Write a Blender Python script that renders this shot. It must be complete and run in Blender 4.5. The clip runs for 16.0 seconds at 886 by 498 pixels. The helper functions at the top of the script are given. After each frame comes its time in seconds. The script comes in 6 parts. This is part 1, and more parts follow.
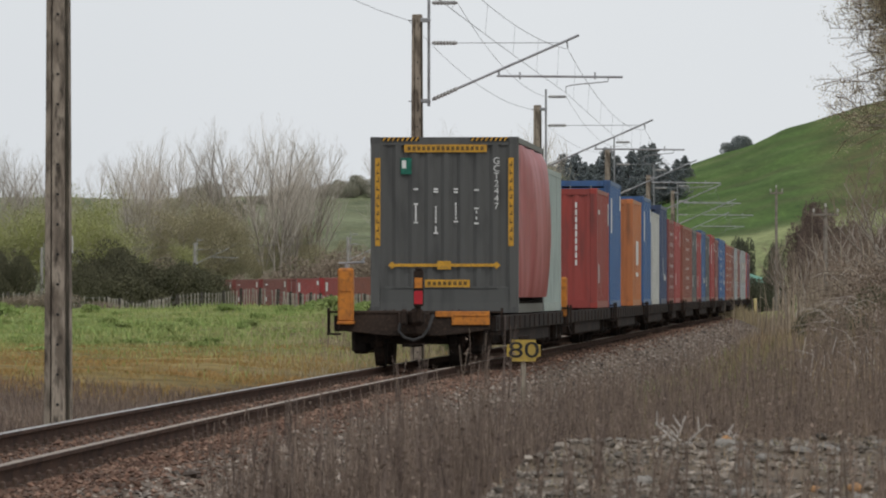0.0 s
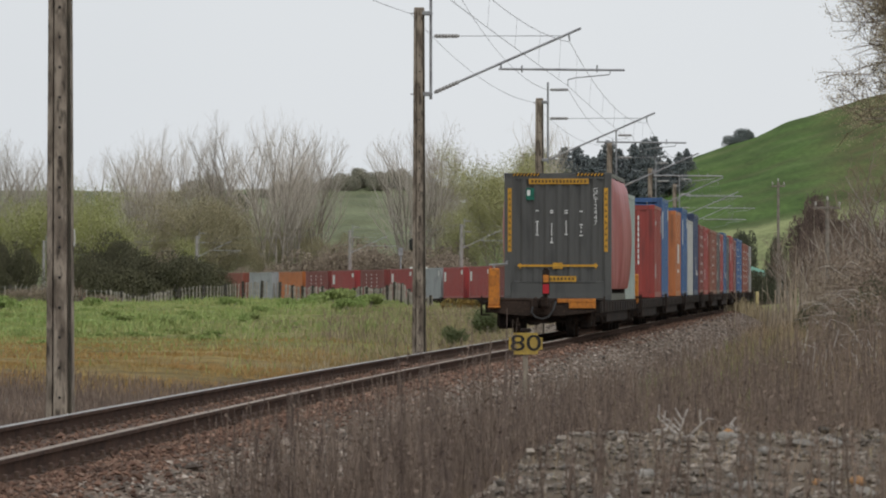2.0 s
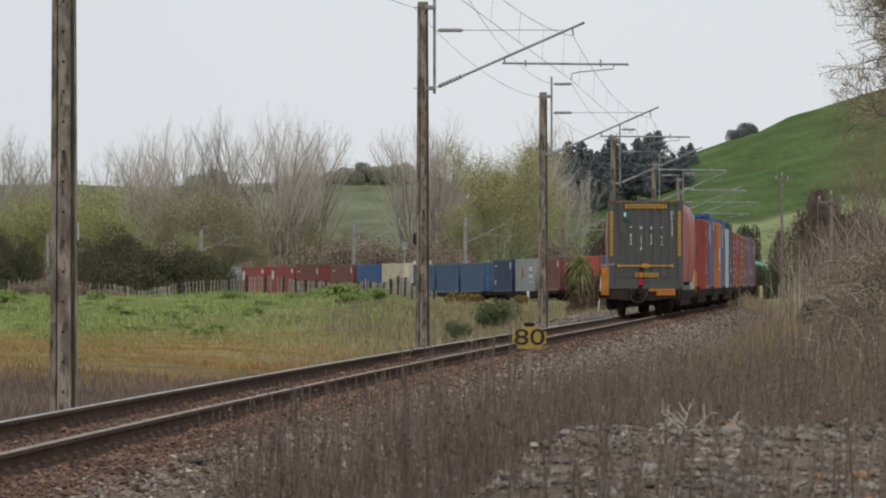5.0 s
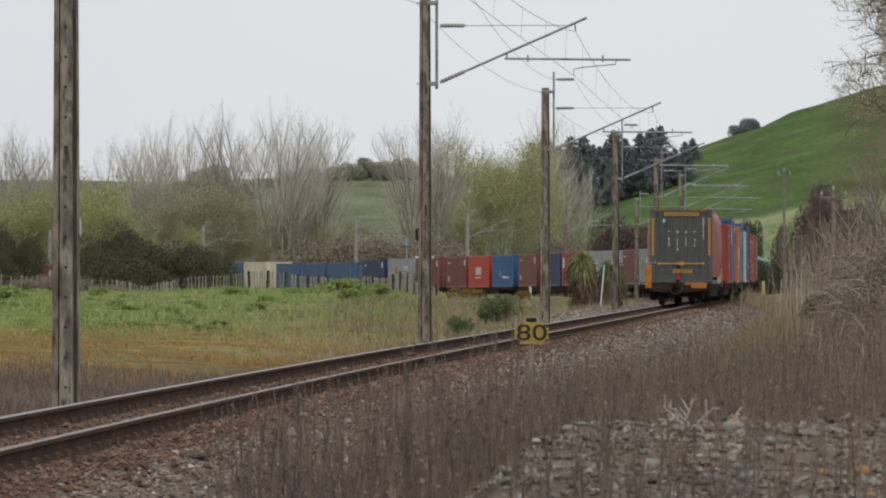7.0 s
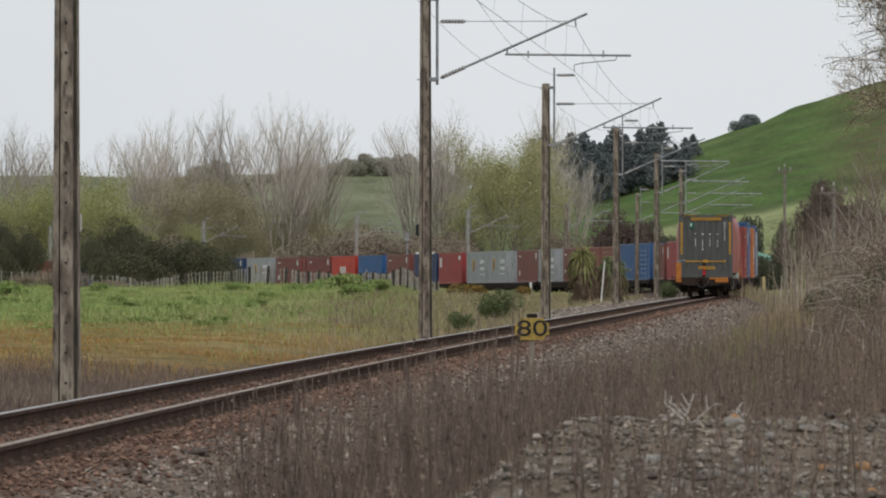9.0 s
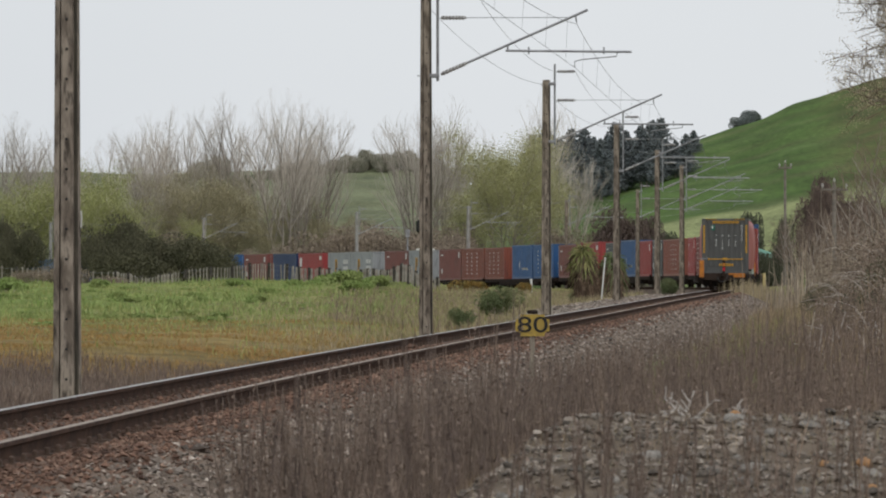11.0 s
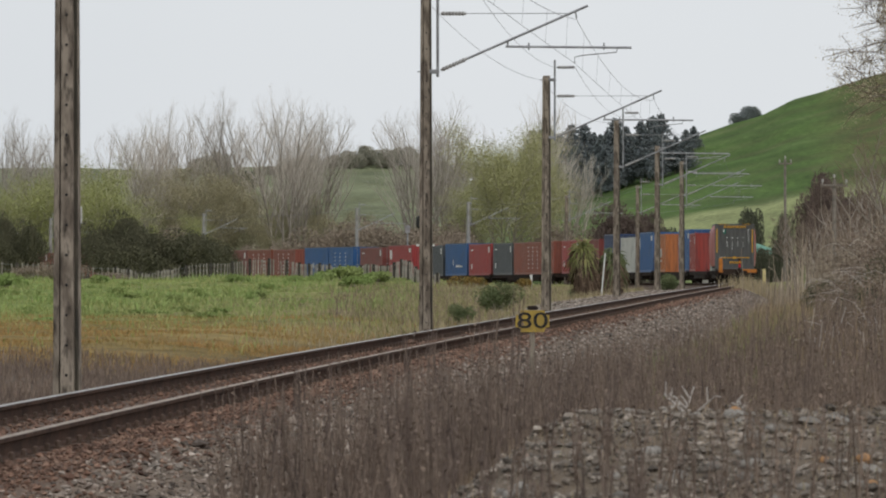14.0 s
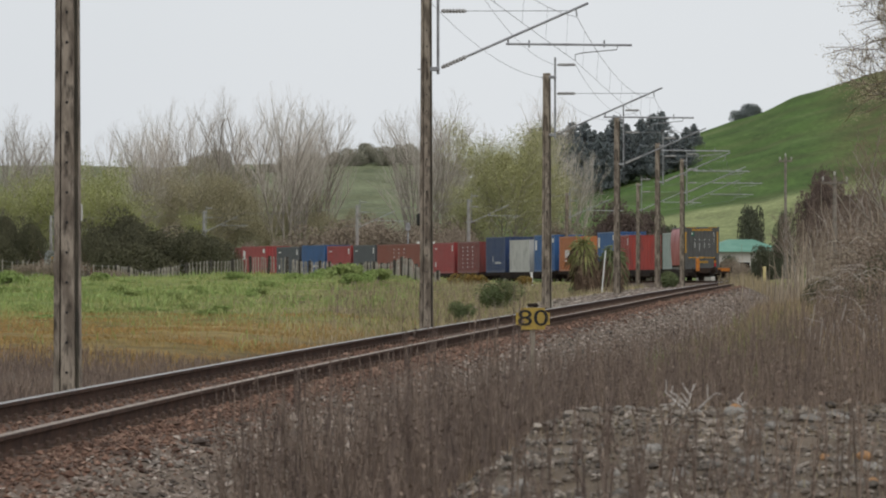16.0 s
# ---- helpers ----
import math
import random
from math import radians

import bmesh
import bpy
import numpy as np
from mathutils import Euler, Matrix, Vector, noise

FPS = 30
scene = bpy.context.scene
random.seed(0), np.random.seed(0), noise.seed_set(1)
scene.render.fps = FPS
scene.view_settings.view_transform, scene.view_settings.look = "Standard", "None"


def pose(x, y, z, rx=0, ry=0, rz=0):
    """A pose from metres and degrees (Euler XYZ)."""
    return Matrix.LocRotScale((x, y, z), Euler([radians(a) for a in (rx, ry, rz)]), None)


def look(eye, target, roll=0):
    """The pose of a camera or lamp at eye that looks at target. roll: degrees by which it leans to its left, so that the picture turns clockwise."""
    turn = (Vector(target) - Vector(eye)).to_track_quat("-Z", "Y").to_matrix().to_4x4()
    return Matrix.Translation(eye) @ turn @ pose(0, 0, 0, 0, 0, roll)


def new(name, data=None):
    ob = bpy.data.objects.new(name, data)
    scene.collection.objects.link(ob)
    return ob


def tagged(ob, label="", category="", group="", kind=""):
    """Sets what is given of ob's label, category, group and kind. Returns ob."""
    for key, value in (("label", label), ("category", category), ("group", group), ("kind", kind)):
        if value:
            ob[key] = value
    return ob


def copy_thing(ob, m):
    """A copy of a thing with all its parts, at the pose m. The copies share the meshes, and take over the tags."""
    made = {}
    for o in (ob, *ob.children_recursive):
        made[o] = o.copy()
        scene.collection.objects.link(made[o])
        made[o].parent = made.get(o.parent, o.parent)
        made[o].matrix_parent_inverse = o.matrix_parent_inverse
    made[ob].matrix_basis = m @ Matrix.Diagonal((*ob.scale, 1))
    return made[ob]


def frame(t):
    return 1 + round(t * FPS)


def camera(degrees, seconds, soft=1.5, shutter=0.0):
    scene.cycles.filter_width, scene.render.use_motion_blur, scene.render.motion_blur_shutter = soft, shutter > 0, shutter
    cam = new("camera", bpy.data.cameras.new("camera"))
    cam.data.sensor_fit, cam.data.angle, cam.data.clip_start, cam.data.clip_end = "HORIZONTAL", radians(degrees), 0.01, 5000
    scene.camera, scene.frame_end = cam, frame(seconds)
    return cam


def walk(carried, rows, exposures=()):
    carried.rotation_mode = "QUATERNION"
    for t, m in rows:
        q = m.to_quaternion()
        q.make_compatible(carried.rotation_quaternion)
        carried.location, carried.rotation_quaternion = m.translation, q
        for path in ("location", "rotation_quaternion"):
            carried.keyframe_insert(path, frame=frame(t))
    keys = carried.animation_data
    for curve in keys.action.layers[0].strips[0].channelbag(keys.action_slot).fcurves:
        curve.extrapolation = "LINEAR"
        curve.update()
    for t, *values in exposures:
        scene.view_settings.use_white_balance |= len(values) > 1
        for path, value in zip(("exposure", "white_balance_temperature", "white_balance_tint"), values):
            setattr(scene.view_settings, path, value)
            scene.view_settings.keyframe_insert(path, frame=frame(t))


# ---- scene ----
# ---- camera: hand-held with a long lens, drifting slowly downwards ----
FOV = 8.8622
EYE = Vector((0.0, 0.0, 1.163))
AIM = [(0, 0.001376, 0.007301), (0.5, 0.001544, 0.006852), (1, 0.001585, 0.006677), (1.5, 0.000978, 0.006229),
       (2, 0.001034, 0.006086), (2.5, 0.000984, 0.005931), (3, 0.000890, 0.005787), (3.5, 0.000620, 0.005638),
       (4, 0.000480, 0.005488), (6.5, 0.000138, 0.004430), (7, -0.000000, 0.004274), (7.5, 0.000019, 0.004094),
       (8, -0.000019, 0.003976), (8.5, -0.000006, 0.003813), (9, -0.000075, 0.003528), (11.5, -0.000165, 0.002774),
       (12, -0.000165, 0.002619), (12.5, -0.000180, 0.002463), (13, -0.000277, 0.002457), (13.5, -0.000283, 0.002307),
       (14, -0.000165, 0.002159), (14.5, -0.000165, 0.002159), (15, -0.000174, 0.001990), (15.5, -0.000187, 0.001852),
       (16, -0.000227, 0.001716)]
cam = camera(FOV, 16.0, soft=2.0)
cam.data.dof.use_dof = True
cam.data.dof.focus_distance = 150.0
cam.data.dof.aperture_fstop = 18.0
walk(cam, [(t, look(EYE, EYE + Vector((100 * a, 100, 100 * b)))) for t, a, b in AIM])

# ---- overcast daylight ----
SUN_EL, SUN_AZ = radians(50), radians(160)
world = bpy.data.worlds.new("overcast")
scene.world = world
world.use_nodes = True
wn, wl = world.node_tree.nodes, world.node_tree.links
wn.clear()
w_out = wn.new("ShaderNodeOutputWorld")
w_bg = wn.new("ShaderNodeBackground")
w_sky = wn.new("ShaderNodeTexSky")
w_sky.sky_type = "NISHITA"
w_sky.sun_disc = False
w_sky.sun_elevation, w_sky.sun_rotation = SUN_EL, SUN_AZ
w_sky.dust_density = 3.0
w_mix = wn.new("ShaderNodeMix")
w_mix.data_type = "RGBA"
w_mix.inputs[0].default_value = 0.955
w_cloud = wn.new("ShaderNodeTexNoise")
w_cloud.inputs["Scale"].default_value = 3.0
w_cloud.inputs["Detail"].default_value = 4.0
w_ramp = wn.new("ShaderNodeValToRGB")
w_ramp.color_ramp.elements[0].position, w_ramp.color_ramp.elements[1].position = 0.3, 0.7
w_ramp.color_ramp.elements[0].color = (6.85, 7.2, 7.55, 1)
w_ramp.color_ramp.elements[1].color = (7.85, 8.1, 8.35, 1)
wl.new(w_cloud.outputs["Fac"], w_ramp.inputs["Fac"])
wl.new(w_sky.outputs["Color"], w_mix.inputs[6])
wl.new(w_ramp.outputs["Color"], w_mix.inputs[7])
wl.new(w_mix.outputs[2], w_bg.inputs["Color"])
w_bg.inputs["Strength"].default_value = 0.1
wl.new(w_bg.outputs["Background"], w_out.inputs["Surface"])
sun = new("sun", bpy.data.lights.new("sun", "SUN"))
sun.data.energy, sun.data.angle, sun.data.color = 0.95, radians(25), (1.0, 0.97, 0.93)
sun.matrix_world = look((0, 0, 50), Vector((0, 0, 50)) - Vector((math.sin(SUN_AZ) * math.cos(SUN_EL), math.cos(SUN_AZ) * math.cos(SUN_EL), math.sin(SUN_EL))))
scene.view_settings.exposure = 0.0


# ---- materials ----
def material(name, base, second=None, third=None, scale=2.0, fine=25.0, rough=0.85, metal=0.0, bump=0.3,
             stretch=(1, 1, 1), vary=0.0, island=0.0, spec=0.3, amount=(0.42, 0.62)):
    """A procedural surface: base and second colours blended by broad noise, third by fine noise, with relief."""
    m = bpy.data.materials.new(name)
    m.use_nodes = True
    n, l = m.node_tree.nodes, m.node_tree.links
    p = n["Principled BSDF"]
    tc, mp = n.new("ShaderNodeTexCoord"), n.new("ShaderNodeMapping")
    mp.inputs["Scale"].default_value = stretch
    l.new(tc.outputs["Object"], mp.inputs["Vector"])

    def noise_ramp(sc, lo, hi, detail):
        t, r = n.new("ShaderNodeTexNoise"), n.new("ShaderNodeMapRange")
        t.inputs["Scale"].default_value, t.inputs["Detail"].default_value = sc, detail
        l.new(mp.outputs["Vector"], t.inputs["Vector"])
        r.inputs["From Min"].default_value, r.inputs["From Max"].default_value = lo, hi
        l.new(t.outputs["Fac"], r.inputs["Value"])
        return t, r

    def blend(fac, a, b, mode="MIX"):
        x = n.new("ShaderNodeMix")
        x.data_type, x.blend_type = "RGBA", mode
        if hasattr(fac, "is_linked"):
            l.new(fac, x.inputs[0])
        else:
            x.inputs[0].default_value = fac
        for v, i in ((a, 6), (b, 7)):
            if hasattr(v, "is_linked"):
                l.new(v, x.inputs[i])
            else:
                x.inputs[i].default_value = (*v, 1)
        return x.outputs[2]

    second = second or tuple(c * 0.7 for c in base)
    _, r1 = noise_ramp(scale, *amount, 5)
    col = blend(r1.outputs[0], base, second)
    tf, r2 = noise_ramp(fine, 0.5, 0.72, 4)
    if third:
        col = blend(r2.outputs[0], col, third)
    if vary or island:
        hv = n.new("ShaderNodeHueSaturation")
        src = n.new("ShaderNodeNewGeometry").outputs["Random Per Island"] if island else n.new("ShaderNodeObjectInfo").outputs["Random"]
        mr = n.new("ShaderNodeMapRange")
        k = island or vary
        mr.inputs["To Min"].default_value, mr.inputs["To Max"].default_value = 1 - k, 1 + k
        l.new(src, mr.inputs["Value"])
        l.new(mr.outputs[0], hv.inputs["Value"])
        l.new(col, hv.inputs["Color"])
        col = hv.outputs["Color"]
    l.new(col, p.inputs["Base Color"])
    p.inputs["Roughness"].default_value, p.inputs["Metallic"].default_value = rough, metal
    p.inputs["Specular IOR Level"].default_value = spec
    if bump:
        b = n.new("ShaderNodeBump")
        b.inputs["Strength"].default_value, b.inputs["Distance"].default_value = bump, 0.02
        l.new(tf.outputs["Fac"], b.inputs["Height"])
        l.new(b.outputs["Normal"], p.inputs["Normal"])
    return m


def paint(name, base, dirt=0.5):
    """Weathered container paint: faded patches, upright streaks of grime, rust spots."""
    faded = tuple(c * 0.88 + 0.014 for c in base)
    grime = tuple(c * 0.45 + 0.02 for c in base)
    return material(name, base, faded, grime, scale=0.9, fine=5.0, rough=0.4, bump=0.05, stretch=(1, 1, 0.18), vary=0.07, spec=0.5)


M_STEEL = material("dark_steel", (0.024, 0.02, 0.018), (0.045, 0.03, 0.023), (0.016, 0.014, 0.013), 3, 20, rough=0.9, spec=0.12)
M_BEAM = material("grimy_beam", (0.05, 0.036, 0.029), (0.034, 0.026, 0.022), (0.075, 0.05, 0.037), 3, 20, rough=0.9, spec=0.15)
M_RUST = material("rusty_steel", (0.075, 0.044, 0.032), (0.042, 0.027, 0.021), (0.115, 0.062, 0.04), 3, 25, rough=0.95, spec=0.12)
M_RAILDULL = material("dull_rail", (0.33, 0.27, 0.22), (0.22, 0.17, 0.135), scale=4, fine=40, rough=0.6, metal=0.2, bump=0.05)
M_RAILTOP = material("polished_rail", (0.34, 0.32, 0.30), (0.22, 0.19, 0.17), scale=4, fine=40, rough=0.36, metal=0.6, bump=0.05)
M_ORANGE = material("orange_paint", (0.55, 0.20, 0.03), (0.42, 0.15, 0.03), (0.25, 0.10, 0.03), 5, 14, rough=0.6)
M_FADED = material("faded_dark_lettering", (0.16, 0.10, 0.035), scale=20, rough=0.7)
M_YELLOW = material("yellow_paint", (0.62, 0.33, 0.035), (0.5, 0.27, 0.035), (0.35, 0.2, 0.05), 8, 22, rough=0.6)
M_BLACK = material("black_paint", (0.02, 0.02, 0.02), scale=6, rough=0.6)
M_WHITE = material("white_paint", (0.72, 0.72, 0.70), (0.6, 0.6, 0.58), scale=5, rough=0.6)
M_RED = material("red_reflector", (0.48, 0.02, 0.03), (0.4, 0.02, 0.03), scale=10, rough=0.4)
M_GREENLABEL = material("green_label", (0.02, 0.16, 0.11), scale=10, rough=0.5)
M_RUBBER = material("black_rubber", (0.06, 0.058, 0.058), scale=8, rough=0.8)
# curtain's lighter pink second colour paints in upright highlight streaks
M_CURTAIN = material("red_curtain", (0.34, 0.07, 0.07), (0.41, 0.12, 0.12), (0.26, 0.05, 0.05), 1.2, 6, rough=0.42, bump=0.15, stretch=(1, 1, 0.3))
M_MAST = material("weathered_concrete", (0.31, 0.262, 0.21), (0.15, 0.122, 0.096), (0.055, 0.045, 0.036), 3.2, 9, rough=0.95, bump=0.8, stretch=(2, 2, 0.6), vary=0.1, amount=(0.42, 0.6))
M_DARKEDGE = material("dark_concrete", (0.075, 0.066, 0.05), (0.045, 0.042, 0.034), (0.13, 0.11, 0.085), 2.2, 12, rough=0.95, bump=0.5, stretch=(2, 2, 0.3))
M_GALV = material("galvanised_steel", (0.36, 0.37, 0.38), (0.25, 0.25, 0.26), scale=3, rough=0.55, metal=0.4)
M_INSUL = material("grey_insulator", (0.36, 0.355, 0.345), (0.25, 0.24, 0.235), scale=6, rough=0.45)
M_WIRE = material("dull_wire", (0.25, 0.255, 0.26), scale=3, rough=0.6, metal=0.3)
M_SLEEPER = material("old_timber", (0.085, 0.058, 0.043), (0.055, 0.038, 0.03), (0.14, 0.095, 0.075), 4, 30, rough=0.95, vary=0.2)
M_BALLAST = material("ballast_stone", (0.235, 0.195, 0.162), (0.125, 0.092, 0.074), (0.43, 0.38, 0.33), 2.0, 18, rough=0.95, island=0.65)
M_RUSTBALLAST = material("rust_stained_ballast", (0.17, 0.098, 0.068), (0.10, 0.056, 0.04), (0.29, 0.20, 0.15), 2.0, 18, rough=0.95, island=0.5)
M_STONE = material("river_stone", (0.19, 0.16, 0.132), (0.108, 0.088, 0.07), (0.34, 0.30, 0.255), 1.2, 30, rough=0.9, island=0.6)
M_STONES = [material("grey_stone", (0.225, 0.205, 0.18), (0.15, 0.138, 0.125), (0.31, 0.285, 0.25), 6, 40, rough=0.9, vary=0.25),
            material("pale_stone", (0.27, 0.25, 0.225), (0.2, 0.185, 0.165), (0.36, 0.335, 0.3), 6, 40, rough=0.9, vary=0.15),
            material("orange_stone", (0.42, 0.22, 0.09), (0.3, 0.17, 0.09), (0.5, 0.3, 0.15), 6, 40, rough=0.9, vary=0.1)]

COLOURS = {
    "scarlet": paint("scarlet_container", (0.29, 0.04, 0.03)),
    "red": paint("red_container", (0.33, 0.045, 0.045)), "darkred": paint("dark_red_container", (0.205, 0.046, 0.04)),
    "rust": paint("rust_container", (0.24, 0.065, 0.04)), "brown": paint("brown_container", (0.195, 0.06, 0.05)),
    "brightred": paint("bright_red_container", (0.50, 0.05, 0.03)), "orange": paint("orange_container", (0.46, 0.15, 0.045)),
    "blue": paint("blue_container", (0.03, 0.105, 0.27)), "navy": paint("navy_container", (0.022, 0.045, 0.12)),
    "steelblue": paint("steel_blue_container", (0.055, 0.115, 0.22)), "grey": paint("grey_container", (0.33, 0.35, 0.36)),
    "darkgrey": paint("dark_grey_container", (0.075, 0.082, 0.09)), "white": paint("white_container", (0.50, 0.50, 0.47)),
    "pale": paint("pale_green_container", (0.36, 0.43, 0.40)), "cream": paint("cream_container", (0.68, 0.61, 0.45)),
    "slate": paint("slate_container", (0.083, 0.083, 0.078)), "teal": paint("teal_container", (0.03, 0.10, 0.12))}


# ---- mesh helpers ----
def part(name, bm, mat, parent=None, label="", smooth=False):
    me = bpy.data.meshes.new(name)
    bm.to_mesh(me)
    bm.free()
    if mat:
        me.materials.append(mat)
    if smooth:
        me.polygons.foreach_set("use_smooth", [True] * len(me.polygons))
    ob = new(name, me)
    ob.parent = parent
    if label:
        tagged(ob, label)
    return ob


def stuff(name, verts, faces, mat, parent=None, smooth=False):
    me = bpy.data.meshes.new(name)
    me.from_pydata(verts, [], faces)
    me.materials.append(mat)
    if smooth:
        me.polygons.foreach_set("use_smooth", [True] * len(me.polygons))
    ob = new(name, me)
    ob.parent = parent
    return ob


def box(bm, c, s, bevel=0.0, turn=None):
    m = Matrix.Translation(c) @ (turn.to_4x4() if turn else Matrix()) @ Matrix.Diagonal((*s, 1))
    vs = bmesh.ops.create_cube(bm, size=1, matrix=m)["verts"]
    if bevel:
        es = {e for v in vs for e in v.link_edges}
        bmesh.ops.bevel(bm, geom=list(es), offset=bevel, segments=1, affect="EDGES")


def tube(bm, pts, radii, n=8, cap=True):
    """A tapered round bar through the points."""
    pts = [Vector(p) for p in pts]
    if not hasattr(radii, "__len__"):
        radii = [radii] * len(pts)
    rings = []
    for i, (p, r) in enumerate(zip(pts, radii)):
        d = (pts[min(i + 1, len(pts) - 1)] - pts[max(i - 1, 0)]).normalized()
        u = d.orthogonal().normalized() if abs(d.z) < 0.99 else Vector((1, 0, 0))
        if abs(d.z) < 0.99:
            u = d.cross(Vector((0, 0, 1))).normalized()
        w = d.cross(u).normalized()
        rings.append([bm.verts.new(p + r * (math.cos(2 * math.pi * k / n) * u + math.sin(2 * math.pi * k / n) * w)) for k in range(n)])
    for a, b in zip(rings, rings[1:]):
        for k in range(n):
            bm.faces.new((a[k], a[(k + 1) % n], b[(k + 1) % n], b[k]))
    if cap:
        bm.faces.new(list(reversed(rings[0])))
        bm.faces.new(rings[-1])


def lathe(bm, p0, p1, profile, n=12):
    """A turned body along p0 to p1: profile of (share of the way, radius)."""
    p0, p1 = Vector(p0), Vector(p1)
    tube(bm, [p0.lerp(p1, t) for t, _ in profile], [r for _, r in profile], n)


def new_bm():
    return bmesh.new()


# ---- the railway's line: bends from node to node along its length ----
S_NODES = [-60, 0, 50, 100, 150, 200, 250, 300, 350, 450, 600, 750]
BENDS = [0.000431, 0.000113, -0.000097, 0.000063, -0.000043, 0.000148, -0.001173, -0.00276, -0.002996, -0.00118, -0.001188, -0.001189]
Z_NODES, RISES = [-60, 0, 120, 240, 340, 430, 600], [0, 0, -0.03, -0.11, -0.48, -1.13, -1.78]
TS = np.arange(-260, 1001, 1.0)
_k = np.interp(TS, S_NODES, BENDS)
TH = np.concatenate([[0], np.cumsum((_k[1:] + _k[:-1]) / 2)])
TH += 0.0707 - TH[260]
_m = (TH[1:] + TH[:-1]) / 2
TX = np.concatenate([[0], np.cumsum(np.sin(_m))])
TY = np.concatenate([[0], np.cumsum(np.cos(_m))])
TX += 0.1486 - TX[260]
TY += 93.987 - TY[260]
TZ = np.interp(TS, Z_NODES, RISES)
TZ = np.convolve(np.pad(TZ, 20, mode="edge"), np.ones(41) / 41, mode="valid")


def on_track(s, off=0.0, up=0.0):
    th = np.interp(s, TS, TH)
    return Vector((np.interp(s, TS, TX) + off * math.cos(th), np.interp(s, TS, TY) - off * math.sin(th), np.interp(s, TS, TZ) + up))


def step(v, a, b):
    t = np.clip((v - a) / (b - a), 0, 1)
    return t * t * (3 - 2 * t)


# ---- the lie of the land ----
RIDGE_B = np.array([-0.0975, -0.0777, -0.0481, -0.0263, -0.0164, -0.0046, 0.0014, 0.0112, 0.0172, 0.0251, 0.0310, 0.0389, 0.0448, 0.0508, 0.0557, 0.0607, 0.0656, 0.0705, 0.0773, 0.1002])
RIDGE_E = np.array([0.0157, 0.0157, 0.0155, 0.0157, 0.0166, 0.0164, 0.0149, 0.0122, 0.0122, 0.0139, 0.0163, 0.0194, 0.0218, 0.0237, 0.0252, 0.0277, 0.0292, 0.0308, 0.0328, 0.0364])


def wave(x, y, k, p):
    return np.sin(x * k + p) * np.cos(y * k * 1.3 + p * 2.1) + 0.5 * np.sin((x + y) * k * 2.3 + p * 0.7)


def ground_z(x, y):
    x, y = np.asarray(x, float), np.asarray(y, float)
    yc = np.clip(y, TY[0], TY[-1])
    th, zt = np.interp(yc, TY, TH), np.interp(yc, TY, TZ)
    q = (x - np.interp(yc, TY, TX)) * np.cos(th)
    aq = np.abs(q)
    z = -0.55 + 0.06 * wave(x, y, 0.35, 0.4) + (0.09 * step(y, 100, 160) + 0.1 * step(y, 190, 260)) * wave(x, y, 0.19, 1.9) + 0.025 * wave(x, y, 1.7, 1.1)
    z = z + 0.5 * step(y, 250, 390) * step(-q, 12, 26) * (1 - step(y, 408, 450))
    z = z - 0.5 * np.exp(-((x + 21.7) / 4.0) ** 2) * step(y, 340, 385) * (1 - step(y, 405, 450))
    z = z * (1 - step(y, 400, 470)) + (-1.75) * step(y, 400, 470)
    # railway bank
    near = step(-aq, -9, -3.2)
    z = z * (1 - near) + (zt - 0.8) * near
    bed = np.interp(aq, [0, 1.2, 1.5, 2.75, 3.2], [-0.15, -0.15, -0.22, -0.72, -0.85]) + zt
    z = np.where(aq < 3.2, np.maximum(z, bed), z)
    # level gravel shoulder on the meadow side, past the second mast
    shoulder = np.interp(-q, [1.2, 1.5, 4.0, 5.6], [-0.15, -0.2, -0.26, -0.9]) + zt
    z = np.where((q < -1.2) & (q > -5.6), z + np.maximum(shoulder - z, 0) * step(y, 165, 195) * (1 - step(y, 285, 320)), z)
    # scrubby bank along the line's right-hand side
    z = z + (0.85 + 0.15 * wave(x, y, 0.5, 2)) * step(q, 3.6, 8.0) * step(y, 45, 80) * (1 - 0.6 * step(y, 180, 300))
    # heap of river gravel
    e = -0.35 + 0.1 * (y - 23)
    lift = (0.29 + 0.022 * wave(x, y, 2.1, 0.3) + 0.018 * wave(x, y, 5.2, 1.7)) - z
    z = z + lift * np.interp(x - e, [-1.8, -0.5, 0.2], [0, 0.5, 1]) * step(y, 12, 31.5) * (1 - step(y, 32.5, 38)) * (1 - step(x, 8, 12))
    # hills
    e = np.interp(x / np.maximum(y, 1), RIDGE_B, RIDGE_E)
    r = np.hypot(x, y)
    crest = 1.163 + e * 1000
    up = np.clip((r - 610) / 390, 0, 1) ** 1.15
    over = 1 - 0.75 * step(r, 1000, 2200)
    front = step(y, 300, 600)
    z = z + (crest + 1.75 + 0.6 * wave(x, y, 0.045, 0.2)) * up * over * front
    return z


def gz(x, y):
    return float(ground_z(x, y))


